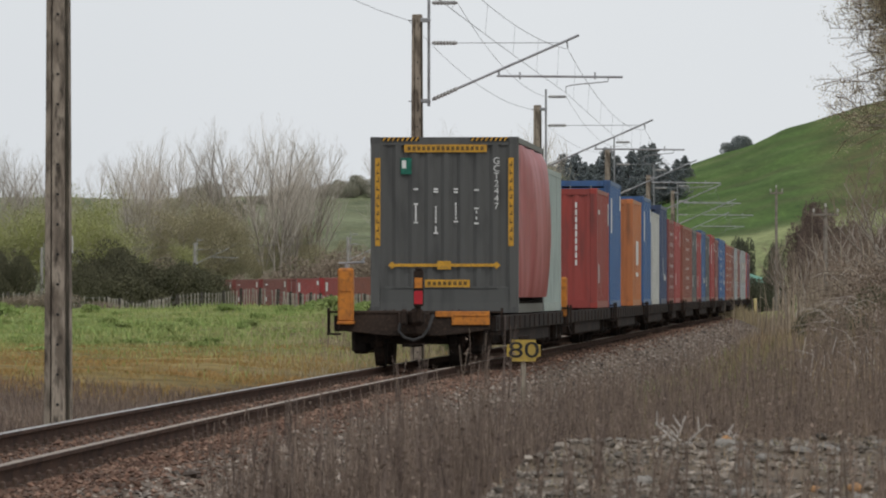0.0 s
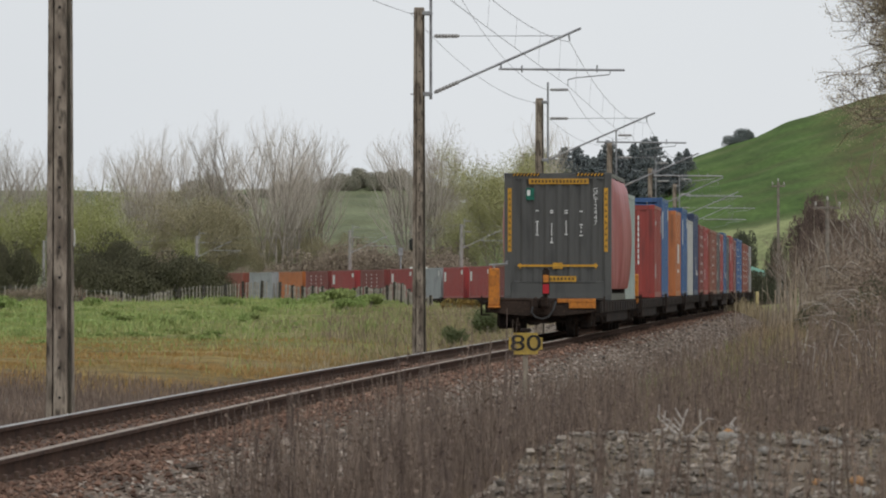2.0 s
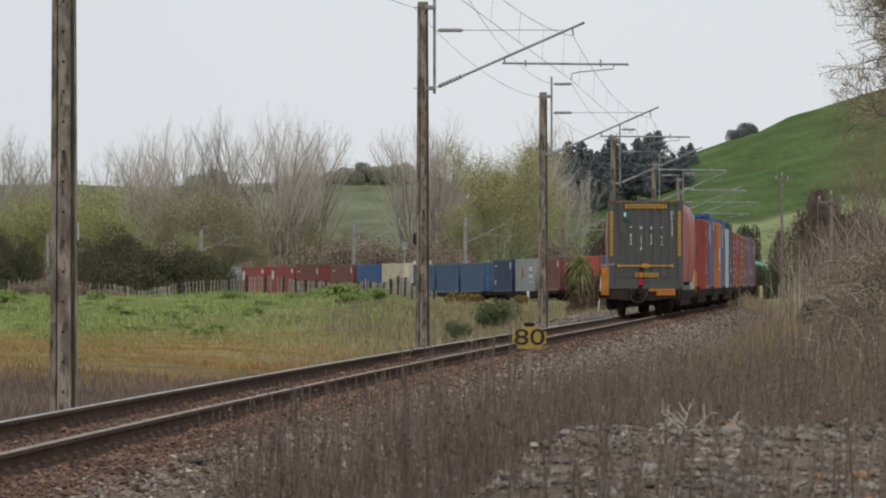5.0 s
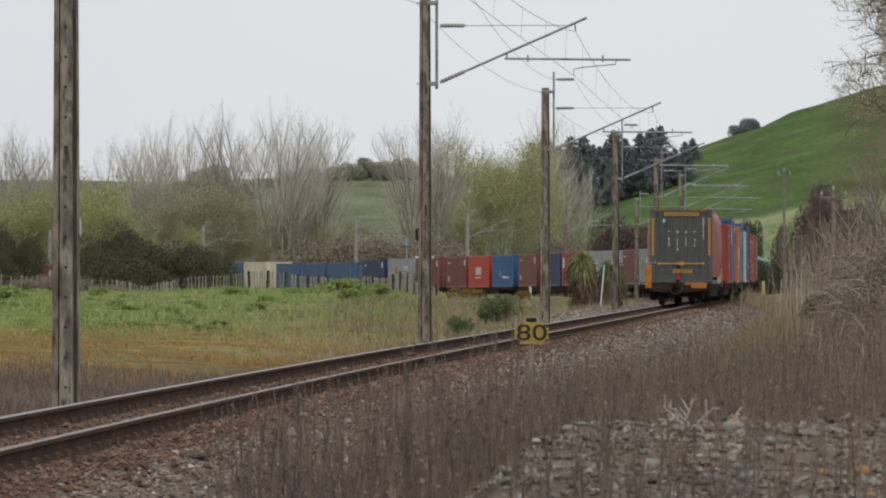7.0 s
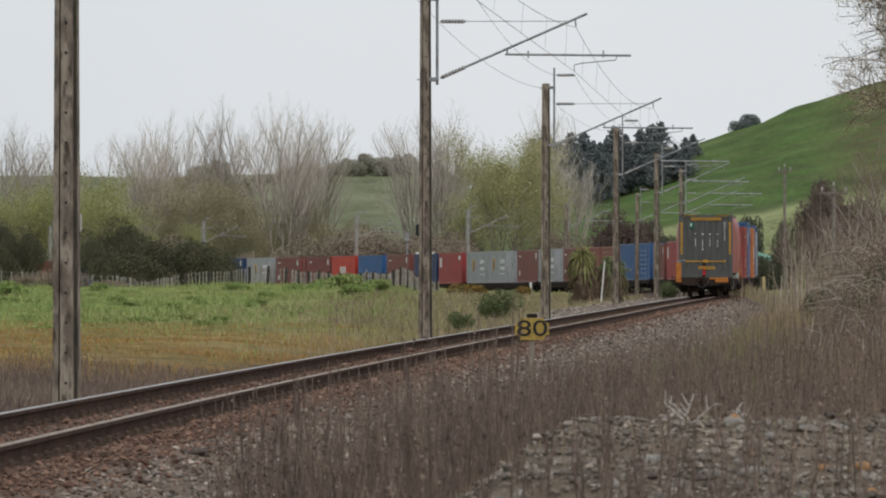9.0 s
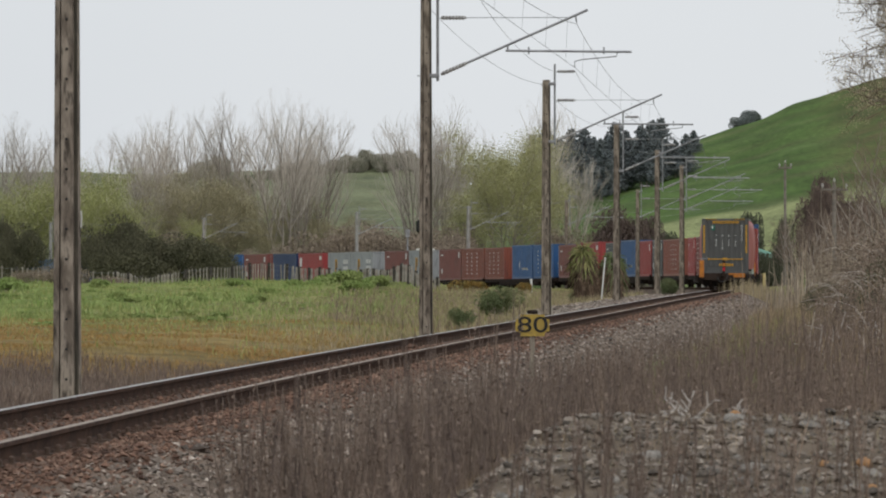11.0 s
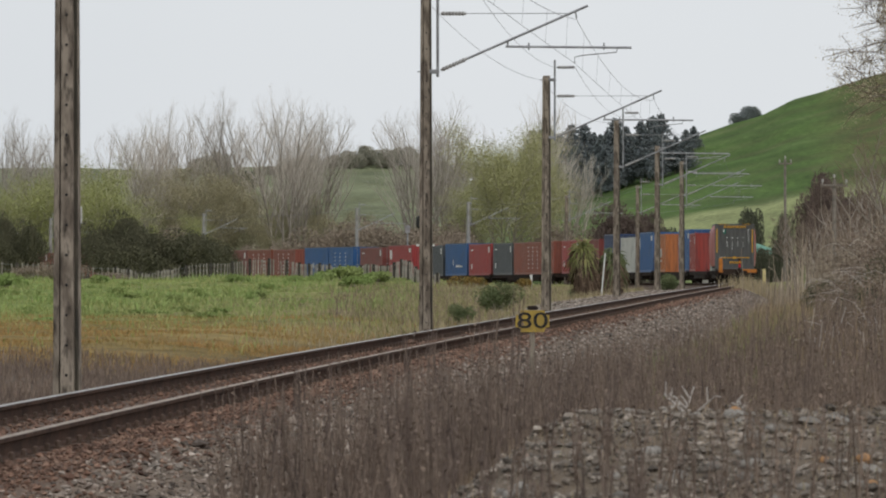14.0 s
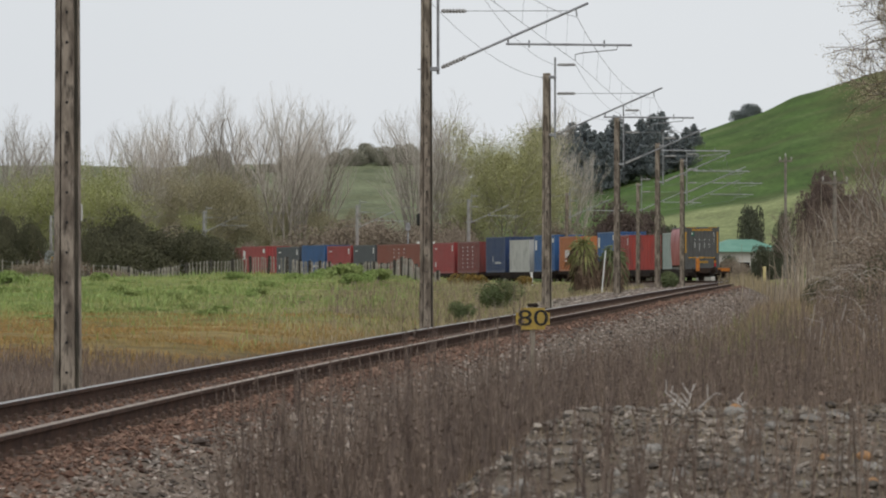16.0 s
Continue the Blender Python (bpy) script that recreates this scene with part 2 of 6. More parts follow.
def land_colour(x, y):
    n1, n2 = wave(x, y, 0.21, 0.9) * 0.5, wave(x, y, 0.9, 2.2) * 0.5
    q = (x - np.interp(np.clip(y, TY[0], TY[-1]), TY, TX))
    col = np.empty((len(x), 3))
    col[:] = (0.15, 0.20, 0.055)

    def lay(c, w):
        w = np.clip(w, 0, 1)[:, None]
        col[:] = col * (1 - w) + np.array(c) * w
    lay((0.21, 0.22, 0.075), 0.5 + n1)
    lay((0.10, 0.17, 0.035), 0.45 * (n2 + 0.4))
    lay((0.185, 0.145, 0.075), step(q, -26, -13) * step(y, 150, 190) * (0.75 + 0.25 * n2))
    lay((0.22, 0.15, 0.065), step(-y - 14 * n1, -172, -138) * 0.85)
    lay((0.088, 0.069, 0.055), step(-y - 7 * n1 - 3 * n2, -103, -91))
    lay((0.085, 0.068, 0.05), step(q + 0.8 * n2, -6.0, -4.2) * step(-y, -190, -120))
    lay((0.13, 0.105, 0.07), step(q, 1.5, 3.0) * step(-y, -330, -280))
    lay((0.15, 0.17, 0.06), step(q, 3, 5) * (0.5 + n2) * step(y, 90, 150) * 0.6)
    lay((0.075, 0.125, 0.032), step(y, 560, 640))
    # distance haze put into the left hillside's colour: paler, greyer green
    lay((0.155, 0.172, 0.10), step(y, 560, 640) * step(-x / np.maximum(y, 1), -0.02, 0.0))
    lay((0.058, 0.105, 0.024), step(y, 560, 640) * step(x / np.maximum(y, 1), 0.004, 0.02) * np.clip(wave(x, y, 0.03, 1.3) * 0.6 + 0.2 + 0.35 * wave(x, y, 0.16, 0.3), 0, 0.9))
    lay((0.125, 0.125, 0.06), step(y, 560, 640) * np.clip(wave(x, y * 2.2, 0.11, 2.3) * 0.4 - 0.05, 0, 0.5))
    lay((0.115, 0.088, 0.045), step(y, 640, 720) * step(x / np.maximum(y, 1) + 0.003 * n1, 0.062, 0.075) * np.clip(0.5 + 0.4 * n2 + 0.3 * n1, 0, 0.9))
    # lighter flat paddock at the hill's foot
    e = np.interp(x / np.maximum(y, 1), RIDGE_B, RIDGE_E)
    lay((0.22, 0.245, 0.11), step(y, 600, 640) * (1 - step(y, 772, 777)) * step(x / np.maximum(y, 1), 0.02, 0.03))
    lay((0.155, 0.12, 0.093), step(-np.abs(q), -3.3, -2.6))
    lay((0.25, 0.22, 0.185), step(q + 0.25 * n2, -4.9, -4.2) * step(-q, 1.4, 1.8) * step(y, 140, 175) * (1 - step(y, 300, 330)) * 0.85)
    lay((0.115, 0.08, 0.062), step(-np.abs(q), -1.5, -1.2))
    lay((0.118, 0.093, 0.07), step(y, 17, 25) * (1 - step(y, 36, 39)) * step(x, -1.9, -0.6))
    return col


def make_ground():
    az = np.radians(np.concatenate([np.arange(-180, -8, 4.0), np.arange(-8, -5.2, 0.2), np.arange(-5.2, 5.2, 0.05), np.arange(5.2, 8, 0.2), np.arange(8, 180.1, 4.0)]))
    rr = np.concatenate([[0.0, 3, 8, 12], np.arange(14, 42, 0.3), np.arange(42, 110, 0.7), np.arange(110, 300, 1.6), np.arange(300, 640, 4), np.arange(640, 1040, 8),
                         np.arange(1040, 2300, 90), [2600, 3200, 4200]])
    A, R = np.meshgrid(az, rr)
    x, y = (R * np.sin(A)).ravel(), (R * np.cos(A)).ravel()
    x = x + 0.3 * np.clip(1 - R.ravel() / 5, 0, 1)
    z = ground_z(x, y)
    na, nr = len(az), len(rr)
    i = np.arange(nr - 1)[:, None] * na + np.arange(na - 1)[None, :]
    faces = np.stack([i, i + 1, i + na + 1, i + na], -1).reshape(-1, 4)
    me = bpy.data.meshes.new("ground")
    me.from_pydata(np.stack([x, y, z], 1).tolist(), [], faces.tolist())
    me.update()
    me.polygons.foreach_set("use_smooth", np.ones(len(faces), bool))
    at = me.color_attributes.new("soil_and_haze", "FLOAT_COLOR", "POINT")
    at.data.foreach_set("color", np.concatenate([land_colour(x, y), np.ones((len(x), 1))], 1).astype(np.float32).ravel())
    m = material("soil_and_grass", (0.5, 0.5, 0.5), scale=0.6, fine=9.0, rough=0.98, bump=0.8, spec=0.1)
    n, l = m.node_tree.nodes, m.node_tree.links
    a = n.new("ShaderNodeAttribute")
    a.attribute_name = "soil_and_haze"
    t, r, x2 = n.new("ShaderNodeTexNoise"), n.new("ShaderNodeMapRange"), n.new("ShaderNodeMix")
    t.inputs["Scale"].default_value, t.inputs["Detail"].default_value = 1.3, 9
    r.inputs["From Min"].default_value, r.inputs["From Max"].default_value = 0.3, 0.7
    r.inputs["To Min"].default_value, r.inputs["To Max"].default_value = 0.6, 1.4
    x2.data_type, x2.blend_type = "RGBA", "MULTIPLY"
    x2.inputs[0].default_value = 1.0
    t2, r2 = n.new("ShaderNodeTexNoise"), n.new("ShaderNodeMapRange")
    t2.inputs["Scale"].default_value, t2.inputs["Detail"].default_value = 0.11, 7
    r2.inputs["From Min"].default_value, r2.inputs["From Max"].default_value = 0.3, 0.7
    r2.inputs["To Min"].default_value, r2.inputs["To Max"].default_value = 0.72, 1.28
    x3 = n.new("ShaderNodeMix")
    x3.data_type, x3.blend_type = "RGBA", "MULTIPLY"
    x3.inputs[0].default_value = 1.0
    tc2, mp2 = n.new("ShaderNodeTexCoord"), n.new("ShaderNodeMapping")
    mp2.inputs["Scale"].default_value = (1, 0.45, 3)
    l.new(tc2.outputs["Object"], mp2.inputs["Vector"])
    l.new(mp2.outputs["Vector"], t2.inputs["Vector"])
    l.new(tc2.outputs["Object"], t.inputs["Vector"])
    l.new(t2.outputs["Fac"], r2.inputs["Value"])
    l.new(t.outputs["Fac"], r.inputs["Value"])
    l.new(a.outputs["Color"], x2.inputs[6])
    l.new(r.outputs[0], x2.inputs[7])
    l.new(x2.outputs[2], x3.inputs[6])
    l.new(r2.outputs[0], x3.inputs[7])
    l.new(x3.outputs[2], n["Principled BSDF"].inputs["Base Color"])
    me.materials.append(m)
    return tagged(new("ground", me), "rough grassy field, gravel and green hills", "ground", kind="structure")


make_ground()


# ---- railway track ----
def sweep(name, profile, s0, s1, off, mat, parent, ds=1.0):
    ss = np.arange(s0, s1 + 0.01, ds)
    th = np.interp(ss, TS, TH)
    X, Y, Z = np.interp(ss, TS, TX), np.interp(ss, TS, TY), np.interp(ss, TS, TZ)
    v, n = [], len(profile)
    for k in range(len(ss)):
        c, sn = math.cos(th[k]), math.sin(th[k])
        v += [(X[k] + (off + a) * c, Y[k] - (off + a) * sn, Z[k] + b) for a, b in profile]
    f = [(k * n + j, k * n + (j + 1) % n, (k + 1) * n + (j + 1) % n, (k + 1) * n + j) for k in range(len(ss) - 1) for j in range(n)]
    return stuff(name, v, f, mat, parent)


def make_track():
    track = tagged(new("railway_track"), "single rusty railway track on stone ballast", "railway track", kind="structure")
    web = [(-0.034, -0.006), (-0.034, -0.036), (-0.009, -0.048), (-0.009, -0.122), (-0.062, -0.134), (-0.064, -0.146),
           (0.064, -0.146), (0.062, -0.134), (0.009, -0.122), (0.009, -0.048), (0.034, -0.036), (0.034, -0.006)]
    head = [(-0.031, -0.0055), (-0.026, 0.0), (0.026, 0.0), (0.031, -0.0055)]
    for off in (-0.565, 0.565):
        rail = sweep("rail", web, -255, 700, off, M_RUST, track)
        sweep("running_surface", head, -255, 700, off, M_RAILTOP if off < 0 else M_RAILDULL, rail)
    bm = new_bm()
    box(bm, (0, 0, -0.212), (2.13, 0.2, 0.12), 0.012)
    for x in (-0.565, 0.565):
        box(bm, (x, 0, -0.142), (0.3, 0.15, 0.012))
        for d in (-0.085, 0.085):
            box(bm, (x + d, 0, -0.118), (0.035, 0.06, 0.05), 0.008)
    first = part("sleeper", bm, M_SLEEPER, track)
    for i in range(300):
        s = -75 + 0.62 * i
        ob = first if i == 0 else new("sleeper", first.data)
        ob.parent = track
        p, th = on_track(s), np.interp(s, TS, TH)
        ob.matrix_basis = pose(p.x, p.y, p.z, 0, 0, -math.degrees(th) + random.uniform(-1, 1))


make_track()


# ---- the train ----
def corrugated(bm, length, z0, z1, x, face, pitch=0.28, depth=0.036, along="y"):
    """A ribbed steel wall; face is the outward side (+1 or -1)."""
    n = max(2, round(length / pitch))
    p = length / n
    prof = []
    for i in range(n):
        a = -length / 2 + i * p
        prof += [(a, 0), (a + p * 0.26, 0), (a + p * 0.5, -depth), (a + p * 0.76, -depth)]
    prof.append((length / 2, 0))
    lo, hi = [], []
    for a, d in prof:
        xy = (x + face * d, a) if along == "y" else (a, x + face * d)
        lo.append(bm.verts.new((*xy, z0)))
        hi.append(bm.verts.new((*xy, z1)))
    for i in range(len(lo) - 1):
        bm.faces.new((lo[i], lo[i + 1], hi[i + 1], hi[i]))


def container_frame(bm, L, Hh, post=0.15):
    for x in (-1.14, 1.14):
        for y in (-L / 2 + post / 2, L / 2 - post / 2):
            box(bm, (x, y, Hh / 2), (0.155, post, Hh - 0.2), 0.012)
        box(bm, (x * 1.02, 0, 0.08), (0.1, L - 0.32, 0.15))
        box(bm, (x * 1.035, 0, Hh - 0.05), (0.07, L - 0.32, 0.09))
    for y in (-L / 2 + 0.06, L / 2 - 0.06):
        box(bm, (0, y, 0.09), (2.13, 0.1, 0.17))
        box(bm, (0, y, Hh - 0.07), (2.13, 0.1, 0.13))


def castings(parent, L, Hh, mat):
    bm = new_bm()
    box(bm, (0, 0, 0), (0.166, 0.18, 0.122), 0.012)
    box(bm, (0, -0.0905, 0), (0.06, 0.004, 0.07))
    c = part("corner_casting", bm, mat, parent)
    for i, (x, y, z) in enumerate([(x, y, z) for x in (-1.14, 1.14) for y in (-L / 2 + 0.088, L / 2 - 0.088) for z in (0.06, Hh - 0.06)]):
        ob = c if i == 0 else new("corner_casting", c.data)
        ob.parent = parent
        ob.matrix_basis = pose(x, y, z)


def marks(parent, L, Hh, style):
    """Light rectangles and bars of lettering on both long sides."""
    if not style:
        return
    for face in (-1, 1):
        bm = new_bm()
        def bar(y, z, w, h):
            box(bm, (face * 1.2205, y * -face, z), (0.006, w, h))
        if style == "plates":
            bar(-L / 2 + 0.45, Hh - 0.45, 0.5, 0.35)
            bar(L / 2 - 0.6, Hh - 0.8, 0.55, 0.8)
        elif style == "ship":
            for k in range(5):
                bar(-0.9 + 0.1 * k, 0.75 + 0.02 * k, 1.9 - 0.2 * k, 0.1)
            bar(0.75, 1.1, 0.14, 0.5)
        elif style == "columns":
            for k in range(6):
                for j in (-1.2, 0.2, 1.5):
                    bar(j, 0.5 + 0.33 * k, 0.22, 0.1)
        elif style == "letters":
            for k in range(4):
                bar(-0.6 + 0.42 * k, 1.35, 0.3, 0.62)
            bar(0.1, 0.8, 1.6, 0.1)
        elif style == "few":
            bar(-L / 2 + 0.5, Hh - 0.5, 0.3, 0.5)
            bar(L / 2 - 0.8, 0.75, 0.3, 0.4)
            bar(L / 2 - 0.9, Hh - 0.5, 0.6, 0.1)
        tagged(part("lettering", bm, M_WHITE, parent, "off-white painted markings"), kind="stuff")


def arrow_mark(parent, L, Hh):
    for face in (-1, 1):
        bm = new_bm()
        fwd = -face
        box(bm, (face * 1.221, 0.9 * fwd, Hh * 0.55), (0.006, 0.3, 1.1))
        box(bm, (face * 1.221, 0.6 * fwd, Hh * 0.62), (0.006, 0.28, 0.7))
        part("emblem", bm, M_YELLOW, parent, "yellow painted emblem")
        bm = new_bm()
        box(bm, (face * 1.2245, 0.75 * fwd, Hh * 0.56), (0.006, 0.22, 0.75))
        part("emblem_shadow", bm, M_BLACK, parent, "black painted bar")
        bm = new_bm()
        for j, z in ((0, 1.75), (1, 1.2)):
            for k in range(4):
                box(bm, (face * 1.221, (-1.35 - 0.33 * k) * fwd, z), (0.006, 0.24, 0.34 - 0.06 * j))
        box(bm, (face * 1.221, -1.85 * fwd, 0.72), (0.006, 1.5, 0.07))
        tagged(part("lettering", bm, M_WHITE, parent, "off-white painted markings"), kind="stuff")


def make_container(colour, L, Hh, label, style=""):
    """A steel shipping container, floor at z 0, doors to the rear (-y)."""
    mat = COLOURS[colour]
    c = tagged(new("shipping_container"), label, "container", "containers on the train")
    bm = new_bm()
    container_frame(bm, L, Hh)
    part("frame", bm, mat, c)
    castings(c, L, Hh, mat)
    for face in (-1, 1):
        bm = new_bm()
        corrugated(bm, L - 0.3, 0.15, Hh - 0.09, face * 1.212, face)
        part("side_wall", bm, mat, c)
    bm = new_bm()
    corrugated(bm, 2.14, 0.16, Hh - 0.12, L / 2 - 0.02, 1, 0.26, along="x")
    part("end_wall", bm, mat, c)
    if colour in ("scarlet", "orange"):
        bm = new_bm()
        for k in range(9):
            box(bm, (-0.76, L / 2 - 0.01, Hh - 0.36 - 0.155 * k), (0.04, 0.016, 0.12))
        tagged(part("end_lettering", bm, M_WHITE, c, "upright row of white lettering"), kind="stuff")
    bm = new_bm()
    box(bm, (0, 0, Hh - 0.035), (2.24, L - 0.2, 0.03))
    for k in range(int(L / 0.6)):
        box(bm, (0, -L / 2 + 0.4 + 0.6 * k, Hh - 0.016), (2.0, 0.25, 0.012))
    part("roof", bm, mat, c)
    bm = new_bm()
    box(bm, (0, 0, 0.15), (2.2, L - 0.25, 0.05))
    part("floor_panel", bm, M_STEEL, c)
    for sx in (-1, 1):
        bm = new_bm()
        box(bm, (sx * 0.535, -L / 2 + 0.03, Hh / 2), (1.055, 0.05, Hh - 0.36), 0.01)
        for z in np.linspace(0.45, Hh - 0.45, 5):
            box(bm, (sx * 0.535, -L / 2 + 0.0, z), (0.9, 0.016, 0.22))
        door = part("door", bm, mat, c)
        bm = new_bm()
        for x in (0.3, 0.78):
            tube(bm, [(sx * x, -L / 2 - 0.02, 0.12), (sx * x, -L / 2 - 0.02, Hh - 0.12)], 0.017, 6)
            box(bm, (sx * x, -L / 2 - 0.03, 1.15), (0.28, 0.02, 0.035))
        part("locking_bars", bm, M_GALV, door, "galvanised locking bars")
    if style == "arrow":
        arrow_mark(c, L, Hh)
    else:
        marks(c, L, Hh, style)
    return c


def text_mesh(word, size, depth=0.004):
    cu = bpy.data.curves.new("letters", "FONT")
    cu.body, cu.size, cu.extrude, cu.align_x, cu.align_y = word, size, depth, "CENTER", "CENTER"
    ob = bpy.data.objects.new("letters", cu)
    scene.collection.objects.link(ob)
    me = bpy.data.meshes.new_from_object(ob.evaluated_get(bpy.context.evaluated_depsgraph_get()))
    bpy.data.objects.remove(ob)
    return me


def lettered(name, word, size, m, mat, parent, label=""):
    me = text_mesh(word, size)
    me.materials.clear()
    me.materials.append(mat)
    ob = new(name, me)
    ob.parent = parent
    ob.matrix_basis = m
    if label:
        tagged(ob, label)
    return ob


def make_curtain_container(L=8.0, Hh=2.9):
    """The last one: slate-grey ribbed end wall with yellow strips, red curtain sides."""
    mat = COLOURS["slate"]
    c = tagged(new("curtain_sided_container"), "tall dark grey container with red curtain sides and yellow strips", "container", "containers on the train")
    bm = new_bm()
    container_frame(bm, L, Hh, 0.2)
    part("frame", bm, mat, c)
    castings(c, L, Hh, mat)
    y = -L / 2
    bm = new_bm()
    corrugated(bm, 2.14, 0.42, Hh - 0.13, y + 0.012, -1, 0.268, 0.045, along="x")
    part("end_wall", bm, mat, c, "ribbed dark grey steel end wall")
    bm = new_bm()
    box(bm, (0, y + 0.05, 0.3), (2.13, 0.06, 0.27), 0.01)
    box(bm, (0, y + 0.02, 0.425), (1.75, 0.035, 0.03))
    part("lower_beam", bm, mat, c)
    bm = new_bm()
    corrugated(bm, 2.14, 0.16, Hh - 0.12, L / 2 - 0.02, 1, 0.26, along="x")
    part("front_wall", bm, mat, c)
    bm = new_bm()
    box(bm, (0, 0, Hh - 0.035), (2.24, L - 0.2, 0.03))
    part("roof", bm, mat, c)
    bm = new_bm()
    box(bm, (0, 0, 0.15), (2.2, L - 0.25, 0.1))
    part("floor_panel", bm, M_STEEL, c)
    for face in (-1, 1):
        bm = new_bm()
        ny, nz = 40, 14
        g = []
        for i in range(ny + 1):
            u = i / ny
            row = []
            for j in range(nz + 1):
                w = j / nz
                bulge = 0.2 * math.sin(math.pi * min(1, u ** 1.2 * 0.9)) ** 0.7 * (0.75 * (1 - w) + math.sin(math.pi * w ** 1.7) ** 0.4) + 0.012 * math.sin(u * 44 + 3 * w) + 0.02 * math.sin(u * 17 + w * 5)
                row.append(bm.verts.new((face * (1.19 + max(-0.01, bulge)), -L / 2 + 0.2 + u * (L - 0.4), 0.26 + w * (Hh - 0.37))))
            g.append(row)
        for i in range(ny):
            for j in range(nz):
                bm.faces.new((g[i][j], g[i + 1][j], g[i + 1][j + 1], g[i][j + 1]))
        cur = part("side_curtain", bm, M_CURTAIN, c, "bulging faded red curtain with pink highlights in its colour", smooth=True)
        for k in range(11):
            yy = -L / 2 + 0.5 + k * (L - 1) / 10
            bm = new_bm()
            box(bm, (face * 1.205, yy, 0.32), (0.012, 0.045, 0.36))
            box(bm, (face * 1.215, yy, 0.3), (0.02, 0.06, 0.05))
            part("strap", bm, M_STEEL, cur, "dark buckled strap")
    # strips and plates on the end wall
    d = y - 0.006
    for x in (-1.14, 1.14):
        bm = new_bm()
        box(bm, (x * 0.963, d, 1.83), (0.085, 0.006, 1.45))
        strip = part("side_strip", bm, M_YELLOW, c, "upright yellow strip with dark lettering")
        bm = new_bm()
        for k in range(10):
            box(bm, (x * 0.963, d - 0.004, 1.22 + 0.135 * k), (0.045, 0.003, 0.03))
            box(bm, (x * 0.963 + (0.012 if k % 2 else -0.012), d - 0.004, 1.255 + 0.135 * k), (0.014, 0.003, 0.045))
        tagged(part("lettering", bm, M_FADED, strip), kind="stuff")
    bm = new_bm()
    box(bm, (0.02, d, Hh - 0.19), (1.36, 0.006, 0.125))
    plate = part("top_plate", bm, M_YELLOW, c, "yellow plate with dark lettering")
    bm = new_bm()
    for k in range(16):
        box(bm, (-0.58 + 0.08 * k, d - 0.004, Hh - 0.19), (0.052, 0.003, 0.065))
    tagged(part("lettering", bm, M_FADED, plate), kind="stuff")
    for x0 in (-0.72, 0.74):
        bm = new_bm()
        box(bm, (x0, d - 0.002, Hh - 0.035), (0.62, 0.008, 0.06))
        strip = part("hazard_strip", bm, M_BLACK, c, "black strip with pale slanting stripes")
        bm = new_bm()
        for k in range(8):
            box(bm, (x0 - 0.27 + 0.077 * k, d - 0.008, Hh - 0.035), (0.026, 0.004, 0.075), turn=Matrix.Rotation(radians(35), 3, "Y"))
        part("stripe", bm, M_YELLOW, strip)
    bm = new_bm()
    box(bm, (0.0, d - 0.003, 0.79), (1.72, 0.008, 0.05))
    box(bm, (0.0, d - 0.006, 0.79), (0.22, 0.008, 0.14))
    for sx in (-1, 1):
        box(bm, (sx * 0.86, d - 0.006, 0.79), (0.09, 0.006, 0.09), turn=Matrix.Rotation(radians(45), 3, "Y"))
    part("width_arrow", bm, M_YELLOW, c, "long yellow double-headed arrow")
    bm = new_bm()
    box(bm, (0.05, d, 0.49), (0.74, 0.006, 0.125))
    plate = part("low_plate", bm, M_YELLOW, c, "yellow plate with dark lettering")
    bm = new_bm()
    for k in range(8):
        box(bm, (-0.25 + 0.085 * k, d - 0.004, 0.49), (0.055, 0.003, 0.06))
    tagged(part("lettering", bm, M_FADED, plate), kind="stuff")
    bm = new_bm()
    for x, ks in ((-0.47, (0.0, 0.34, 0.4, 0.46, 0.52, 0.58, 0.64, 0.7, 0.76)), (-0.14, (0.0, 0.06, 0.42, 0.5, 0.58, 0.66, 0.74, 0.88, 0.95, 1.0)),
                  (0.19, (0.0, 0.07, 0.34, 0.42, 0.5, 0.58, 0.66, 0.74)), (0.53, (0.02, 0.44, 0.52, 0.66, 0.78))):
        for i, k in enumerate(ks):
            wide = 0.075 if i < 2 or i == len(ks) - 1 else 0.024
            box(bm, (x, d, 2.04 - 0.85 * k * 0.85), (wide, 0.006, 0.026 if wide > 0.05 else 0.046))
    tagged(part("data_panel", bm, M_WHITE, c, "small white lines of lettering"), kind="stuff")
    bm = new_bm()
    box(bm, (-0.63, d, 2.42), (0.18, 0.006, 0.27))
    lab = part("green_sticker", bm, M_GREENLABEL, c, "green and white sticker")
    bm = new_bm()
    box(bm, (-0.665, d - 0.004, 2.45), (0.07, 0.004, 0.13))
    part("white_mark", bm, M_WHITE, lab)
    for k, ch in enumerate("GCT2447"):
        lettered("letter", ch, 0.155, pose(0.86, d - 0.002, 2.5 - 0.124 * k, 90, 0, 0), M_WHITE, c)
    return c


